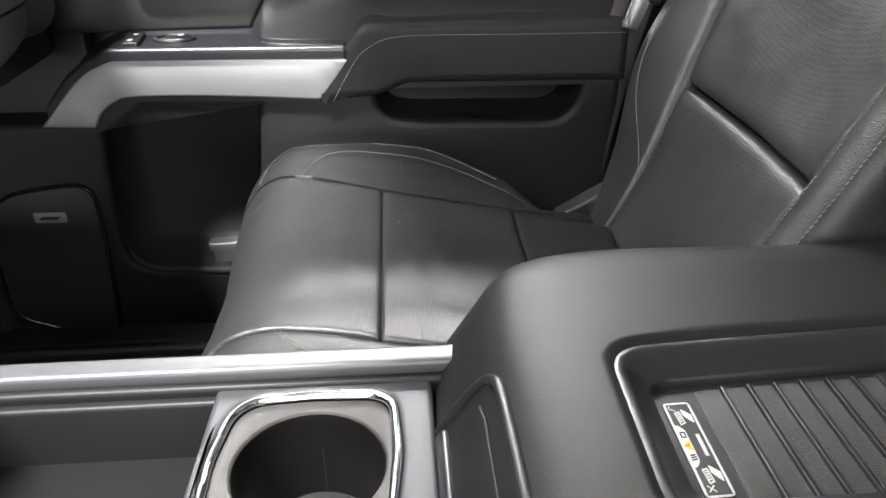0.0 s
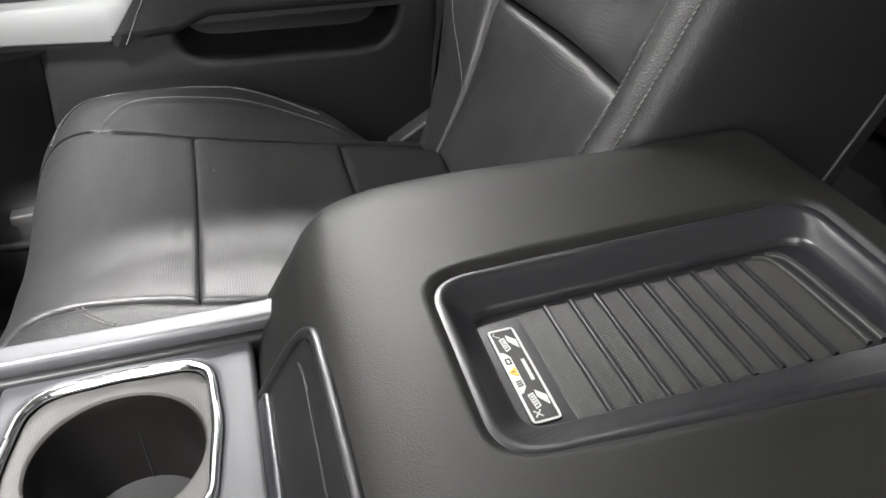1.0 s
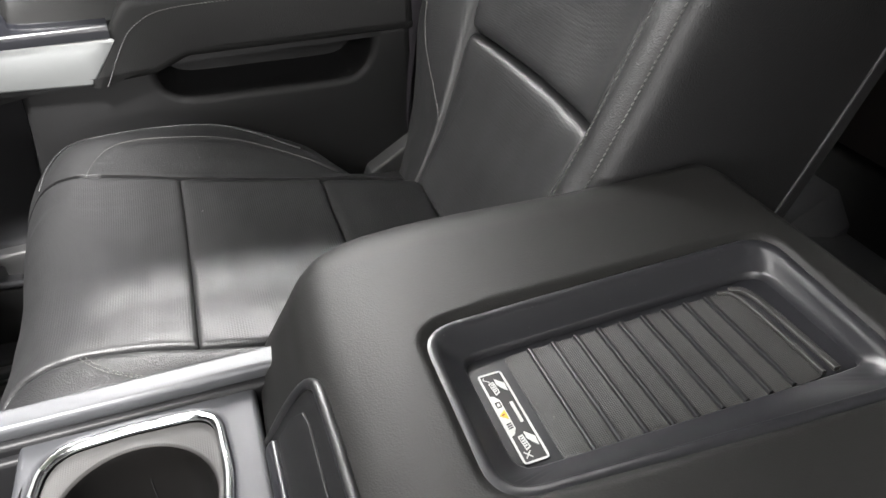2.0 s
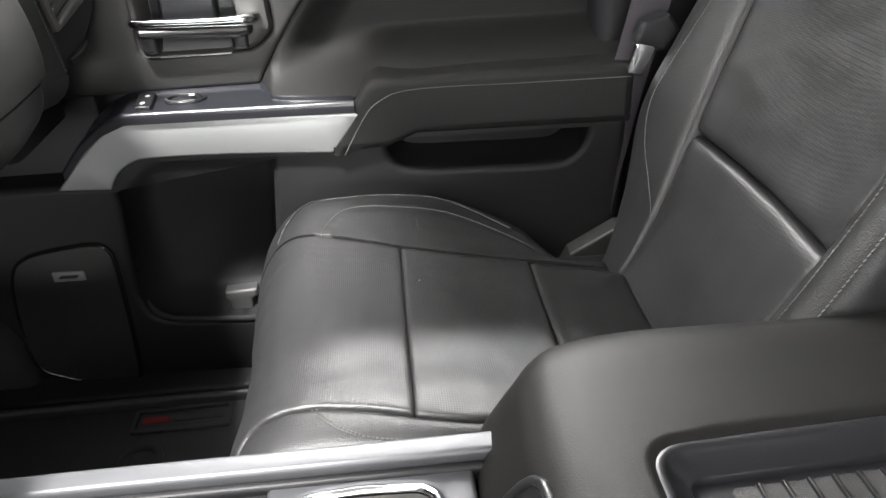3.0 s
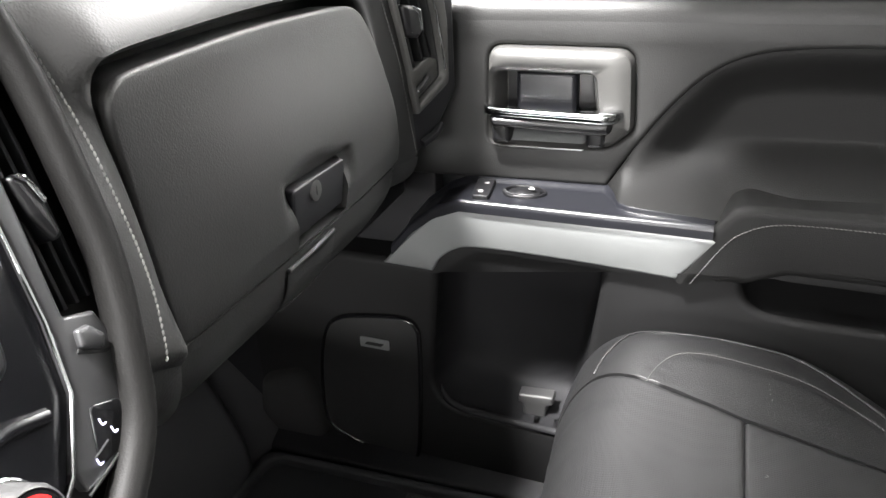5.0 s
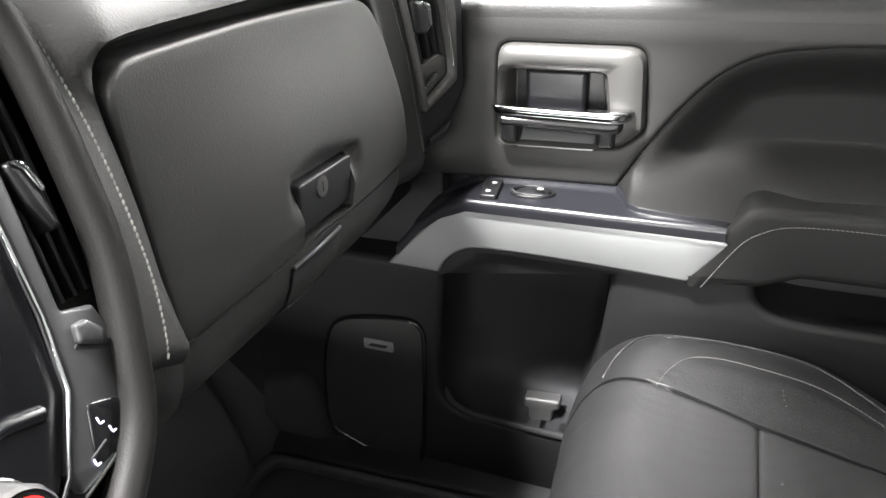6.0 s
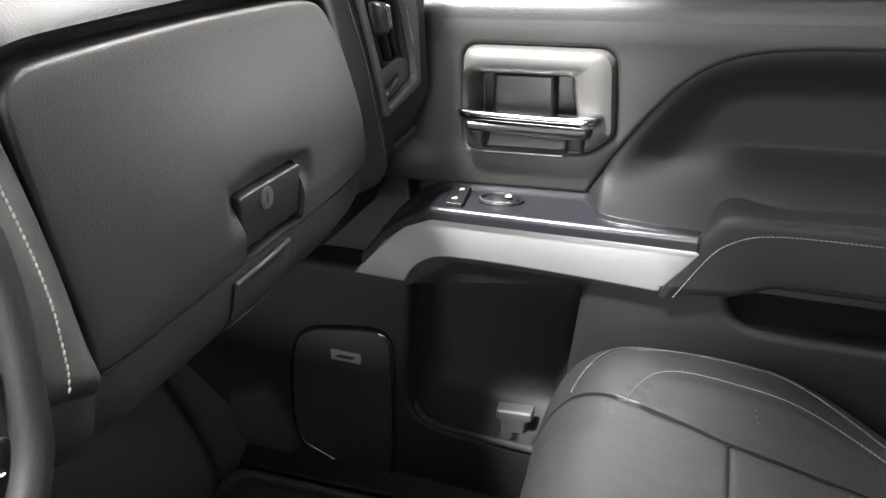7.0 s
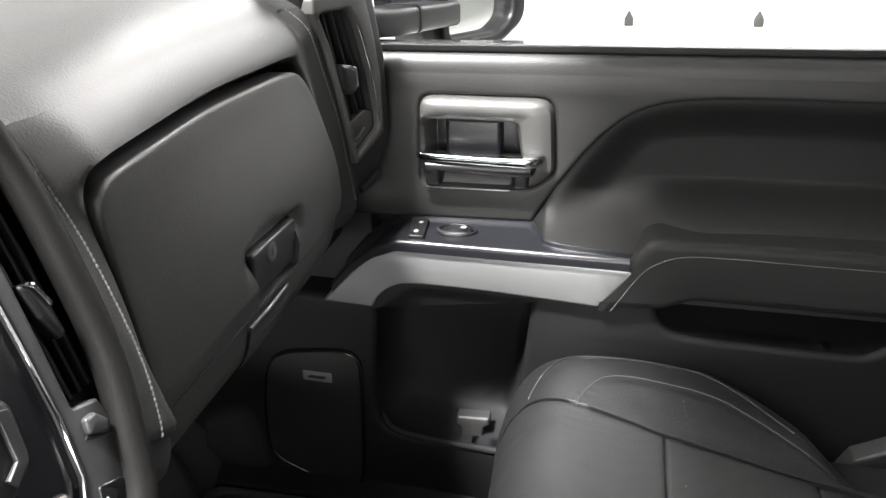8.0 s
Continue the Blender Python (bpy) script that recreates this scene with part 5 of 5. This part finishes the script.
def cushion(u, v, lift=0.0):
    p, n = CU.place(u), CU.normal(u)
    n = -n
    q = CV.place(v)
    w = 1 - 0.9 * smooth((p.x + 0.03) / 0.23) if q.y > 0 else 1.0
    if q.y > 0 and q.x > 0.8:
        w *= 1 - 0.3 * smooth((-0.085 - p.x) / 0.06)
    k = q.y * w
    k = max(k, -0.045) if p.x < -0.06 and p.y < 0.56 else k
    nx = n.x
    yy = q.x if q.x < 0.77 else 0.77 + (q.x - 0.77) * (1 - 0.80 * smooth((p.x - 0.05) / 0.19)) * (1 - 0.8 * smooth((p.x - 0.15) / 0.07))
    pos = Vector((p.x + nx * ((0.35 * k if k > 0 else k) + lift), yy, p.y + max(n.y, 0) * (k + lift)))
    if q.x > 0.78:
        pos.z -= 0.020 * smooth((p.x - 0.16) / 0.07) * smooth((q.x - 0.78) / 0.06)
    return pos


def uc(x):
    return CU.at(x)


def vc(y):
    return CV.at(y)


def far_seam(x):
    return vc(float(np.interp(x, [-0.16, -0.13, 0.013, 0.176, 0.30], [0.852, 0.846, 0.798, 0.770, 0.745])))


UEND = CU.length


def near(u):
    """The seam between the seat's top and its inner side."""
    turn = uc(-0.118)
    if u < turn:
        return vc(float(np.interp(CU.place(u).x, [-0.118, -0.094, -0.066, -0.019, 0.016, 0.06, 0.16], [0.545, 0.547, 0.545, 0.535, 0.525, 0.516, 0.508])))
    return vc(float(np.interp(u - turn, [0.0, 0.015, 0.04, 0.08], [0.545, 0.541, 0.520, 0.508])))


xof = lambda u: CU.place(u).x
part("front_panel", pad(cushion, uc(0.0155), UEND, lambda a: near(uc(0.0155) + (UEND - uc(0.0155)) * a), lambda a: far_seam(xof(uc(0.0155) + (UEND - uc(0.0155)) * a)), 90, 70, 0.0032, 0.008, wrinkle=0.0012, seed=1), PERFORATED, seat, "perforated leather front panel", sharp=70)
part("middle_panel", pad(cushion, uc(0.160), uc(0.0155), lambda a: near(uc(0.160) + (uc(0.0155) - uc(0.160)) * a), lambda a: far_seam(0.16 - 0.144 * a), 50, 60, 0.0032, 0.008, wrinkle=0.0012, seed=2), PERFORATED, seat, "perforated leather middle panel", sharp=70)
part("rear_panel", pad(cushion, uc(0.267), uc(0.160), vc(0.53), lambda a: far_seam(0.267 - 0.107 * a), 40, 50, 0.005, 0.012, wrinkle=0.0015, seed=3), LEATHER, seat, "plain leather rear panel", sharp=70)
part("tail_panel", pad(cushion, 0.0, uc(0.267), vc(0.53), lambda a: far_seam(0.33 - 0.06 * a), 20, 40, 0.006, 0.014, wrinkle=0.0015, seed=12), LEATHER, seat, "plain leather tail panel", sharp=70)
BST = [(-0.082, 0.806), (-0.077, 0.818), (-0.067, 0.842), (-0.050, 0.861), (-0.026, 0.867), (0.015, 0.866), (0.058, 0.865), (0.098, 0.862), (0.140, 0.852), (0.175, 0.830)]
bst_uv = [Vector((uc(p.x), vc(p.y))) for p in catmull([(*q, 0) for q in BST], 10)]


def bolster_groove(u, v):
    return min((Vector((u, v)) - q).length for q in bst_uv[::2])


part("outer_bolster", pad(cushion, lambda b: uc(0.25), UEND, lambda a: far_seam(xof(uc(0.25) + (UEND - uc(0.25)) * a)) + 0.001, CV.length, 110, 80, 0.0028, 0.006, grooves=[bolster_groove], wrinkle=0.0010, seed=4, keep=("v1", "v0")), LEATHER, seat, "raised leather side bolster", sharp=70)
stitching([cushion(q.x, q.y + 0.0035, 0.0003) for q in bst_uv[12:86]], (0, -0.3, 1), seat, pitch=0.0040, length=0.0030, width=0.0009)
part("inner_side", pad(cushion, 0.0, UEND, 0.0, lambda a: near(UEND * a) - 0.001, 120, 40, 0.005, 0.014, wrinkle=0.0010, seed=5, keep=("v0",)), LEATHER, seat, "leather inner side skirt", sharp=70)
ist = catmull([(-0.0705, 0.5385, 0), (-0.063, 0.528, 0), (-0.051, 0.516, 0), (-0.038, 0.508, 0), (-0.026, 0.503, 0), (0.00, 0.499, 0), (0.05, 0.497, 0)], 8)
for gap in (0.0, 0.004):
    stitching([cushion(uc(p.x + gap), vc(p.y), 0.0014) for p in ist], (0, -0.3, 1), seat, pitch=0.0038, length=0.0030, width=0.0009)
EDGE = catmull([(-0.127, 0.852, 0), (-0.114, 0.882, 0), (-0.085, 0.914, 0), (-0.024, 0.921, 0), (0.049, 0.915, 0), (0.105, 0.905, 0), (0.15, 0.890, 0)], 10)
part("piping", sweep([cushion(uc(p.x), vc(p.y), 0.0004) for p in EDGE], ring(0.0012, 8), up=(0, 0.3, 1)), LEATHER, seat, "thin leather piping")
for x, y, ln, ang in ((0.033, 0.735, 0.003, 0.6), (0.0335, 0.7365, 0.002, 2.0), (-0.070, 0.905, 0.004, 0.2), (-0.064, 0.907, 0.005, 0.9), (0.037, 0.848, 0.0014, 1.5), (0.0375, 0.842, 0.0014, 1.8), (0.038, 0.836, 0.0012, 1.2), (0.0395, 0.829, 0.0012, 1.9)):
    dx, dy = 0.5 * ln * math.cos(ang), 0.5 * ln * math.sin(ang)
    part("scuff", sweep([cushion(uc(x + dx * w), vc(y + dy * w), 0.0006) for w in (-1, 0, 1)], box_section(0.0008, 0.0005, 0.0002, 1)), THREAD, seat, "small pale scuff")
part("seat_base", block(-0.09, 0.50, FLOOR + 0.03, 0.36, 0.93, 0.47, 0.02), DARK, seat, "black seat base")
for y in (0.54, 0.88):
    part("seat_rail", block(-0.12, y - 0.02, FLOOR, 0.42, y + 0.02, FLOOR + 0.035, 0.004), DARK, seat)
part("side_cover", plate(rpoly([(0.235, 0.430), (0.250, 0.468), (0.316, 0.510, 0.01), (0.330, 0.500), (0.340, 0.430)], 0.005), lambda u, v, d: (u, 0.932 - d * 0.8 + (0.517 - v) * 0.1, v), -0.02, 0.014, 0.005), KNOBGREY, seat, "grey plastic recliner cover")

# seat back: t up the back, from the cushion to the top
BK = Strip([(0.228, 0.480), (0.262, 0.535), (0.300, 0.600), (0.345, 0.680), (0.395, 0.780), (0.445, 0.890), (0.490, 1.00), (0.522, 1.09), (0.548, 1.135), (0.590, 1.145)])
BV = Strip([(0.480, -0.188), (0.474, -0.12), (0.468, -0.03), (0.470, 0.010), (0.482, 0.026), (0.500, 0.028), (0.525, 0.012), (0.56, 0.002), (0.65, -0.006), (0.74, 0.000), (0.79, 0.010), (0.83, 0.024), (0.872, 0.036), (0.902, 0.030), (0.922, 0.008), (0.928, -0.03), (0.926, -0.12), (0.922, -0.21)])


def back(u, v, lift=0.0):
    p, n = BK.place(u), BK.normal(u)
    q = BV.place(v)
    low_wing = smooth((p.y - 0.56) / 0.16) if q.y > 0 and q.x > 0.75 else 1.0
    k = q.y * low_wing + lift
    squeeze = 1 - 0.10 * smooth((p.y - 0.85) / 0.3)
    if q.x > 0.75:
        q.x = 0.75 + (q.x - 0.75) * (0.30 + 0.70 * smooth((p.y - 0.50) / 0.19))
    return Vector((p.x + n.x * k * 1.0, 0.712 + (q.x - 0.712) * squeeze, p.y + n.y * k * 0.8))


def ub(z):
    return BK.at(z, 1)


def vb(y):
    return BV.at(y)


zof = lambda u: BK.place(u).y
fseam = lambda z: vb(float(np.interp(z, [0.53, 0.60, 0.69, 0.80, 0.95, 1.14], [0.775, 0.782, 0.795, 0.815, 0.825, 0.80])))
nseam = lambda z: vb(float(np.interp(z, [0.53, 0.69, 0.80, 1.14], [0.535, 0.528, 0.522, 0.54])))
UB = BK.length
part("lower_insert", pad(back, 0.0, ub(0.687), lambda a: nseam(0.48 + 0.207 * a), lambda a: fseam(0.48 + 0.207 * a), 45, 60, 0.007, 0.018, wrinkle=0.0015, seed=6), PERFORATED, seat, "perforated lower back panel", sharp=70)
part("upper_insert", pad(back, ub(0.691), UB, lambda a: nseam(0.69 + 0.45 * a), lambda a: fseam(0.69 + 0.45 * a), 80, 60, 0.007, 0.018, wrinkle=0.0018, seed=7), PERFORATED, seat, "perforated upper back panel", sharp=70)
part("outer_wing", pad(back, 0.0, UB, lambda a: fseam(zof(UB * a)) + 0.001, BV.length, 100, 60, 0.006, 0.014, wrinkle=0.0012, seed=8, keep=("v1",)), LEATHER, seat, "leather outer back bolster", sharp=70)
part("inner_wing", pad(back, 0.0, UB, 0.0, lambda a: nseam(zof(UB * a)) - 0.001, 100, 60, 0.005, 0.012, wrinkle=0.0012, seed=9, keep=("v0",)), LEATHER, seat, "leather inner back bolster", sharp=70)
stitching([back(ub(z), vb(0.5005), 0.0008) for z in np.linspace(0.56, 1.12, 60)], (-1, -0.4, 0.3), seat, pitch=0.0046, width=0.0013)
stitching([back(ub(z), vb(0.4765), 0.0012) for z in np.linspace(0.56, 1.12, 60)], (-1, -0.8, 0.3), seat, pitch=0.0046, width=0.0013)
OST = catmull([(0.602, 0.787, 0), (0.625, 0.828, 0), (0.65, 0.856, 0), (0.69, 0.869, 0), (0.74, 0.868, 0), (0.80, 0.862, 0), (0.90, 0.856, 0), (1.05, 0.845, 0)], 8)
stitching([back(ub(p.x), vb(p.y), 0.0012) for p in OST], (-1, 0, 0.3), seat, pitch=0.0046)
part("back_piping", sweep([back(UB * k / 40, 0.0, 0.001) + Vector((0, -0.001, 0)) for k in range(41)], ring(0.0014, 8), up=(0, 1, 0)), KNOBGREY, seat, "thin grey edge piping")
part("back_shell", plate(rpoly([(0.50, 0.55), (0.93, 0.55), (0.92, 1.10), (0.51, 1.10)], 0.05), lambda u, v, d: (0.40 + (v - 0.55) * 0.52 + 0.06 + d, u, v), 0, 0.05, 0.02), LEATHER, seat, "black seat back shell")

# ---- driver seat, unseen behind the camera, added to block driver-side light ----
dseat = copy_thing(seat, Matrix.Translation((0.16, -0.13, FLOOR)))
dseat["label"] = "unseen black leather driver seat, added to block light"

# ---- seat belt ----
belt = thing("seat_belt", (0.31, 0.95, 0.45), "grey-violet seat belt webbing with silver latch plate", "seat belt")
BELT = catmull([(0.43, 0.965, 1.25), (0.375, 0.962, 0.95), (0.338, 0.957, 0.78), (0.312, 0.956, 0.66), (0.290, 0.958, 0.52), (0.285, 0.962, 0.40)], 8)
part("webbing", sweep(BELT, box_section(0.046, 0.0022, 0.001, 2), up=(0.25, 1, 0)), WEBBING, belt, "grey-violet webbing")
part("latch_plate", plate(rpoly([(0.305, 0.722), (0.325, 0.718), (0.338, 0.752), (0.316, 0.758)], 0.004), lambda u, v, d: (u, 0.920 - d, v), -0.004, 0.003, 0.001), CHROME, belt, "silver latch plate")
part("latch_grip", plate(rpoly([(0.312, 0.755), (0.350, 0.745), (0.368, 0.768), (0.352, 0.790), (0.322, 0.782)], 0.006), lambda u, v, d: (u, 0.925 - d, v), -0.012, 0.008, 0.005), PLASTIC, belt, "black latch grip")

# ---- floor mat ----
fmat = thing("floor_mat", (-0.35, 0.70, FLOOR), "black moulded rubber floor mat with raised ribs", "floor mat")
part("mat_tray", plate(rrect(-0.62, 0.50, -0.05, 0.935, 0.03), lambda u, v, d: (u, v, d), FLOOR, FLOOR + 0.022, 0.006, holes=[rrect(-0.605, 0.515, -0.06, 0.922, 0.03)], hole_depth=FLOOR + 0.005), RUBBER, fmat, "raised rubber rim")
part("mat_sheet", plate(rrect(-0.61, 0.51, -0.055, 0.926, 0.03), lambda u, v, d: (u, v, d), FLOOR, FLOOR + 0.007, 0.001), RUBBER, fmat, "black rubber sheet")
for k in range(7):
    y = 0.55 + 0.035 * k
    part("rib", sweep([(-0.58, y, FLOOR + 0.009), (-0.40, y, FLOOR + 0.009)], box_section(0.008, 0.006, 0.002)), RUBBER, fmat)


def toe_flap(a, b, up):
    """The mat's front flap, lying up the toe board."""
    a = 0.42 * a
    y1 = 0.885 + 0.155 * a
    y = 0.52 + (y1 - 0.52) * b
    drop = 0.010 * (1 - smooth((y1 - y) / 0.012))
    return Vector((-0.62 - 0.33 * smooth(a) + 0.6 * (up - drop), y, FLOOR + 0.01 + 0.46 * a ** 1.3 + 0.8 * (up - drop)))


bm = grid(lambda a, b: toe_flap(a, b, 0.014), 20, 60)
grid(lambda a, b: toe_flap(a, b, 0.002), 20, 60, bm=bm)
part("toe_flap", bm, RUBBER, fmat, "rubber flap running up the toe board", sharp=60)
PL = rrect(-0.385, 0.868, -0.245, 0.918, 0.006)
plq = part("name_plate", plate(PL, lambda u, v, d: (u, v, d), FLOOR + 0.006, FLOOR + 0.012, 0.002, holes=[offset(PL, 0.007)], hole_depth=FLOOR + 0.006), RUBBER, fmat, "raised rubber plate")
part("red_bar", plate(rrect(-0.372, 0.888, -0.335, 0.900, 0.001, 2), lambda u, v, d: (u, v, d), FLOOR + 0.007, FLOOR + 0.009, 0.0003), RED, plq, "dull red bar")
part("grey_bar", plate(rrect(-0.330, 0.889, -0.258, 0.899, 0.001, 2), lambda u, v, d: (u, v, d), FLOOR + 0.007, FLOOR + 0.009, 0.0003), KNOBGREY, plq, "plain grey bar")
part("boss", plate([Vector((-0.355 + 0.03 * math.cos(a / 16 * math.pi), 0.815 + 0.03 * math.sin(a / 16 * math.pi))) for a in range(32)], lambda u, v, d: (u, v, d), FLOOR + 0.006, FLOOR + 0.014, 0.003,
                   holes=[[Vector((-0.355 + 0.02 * math.cos(a / 16 * math.pi), 0.815 + 0.02 * math.sin(a / 16 * math.pi))) for a in range(32)]], hole_depth=FLOOR + 0.006), RUBBER, fmat, "round rubber boss")
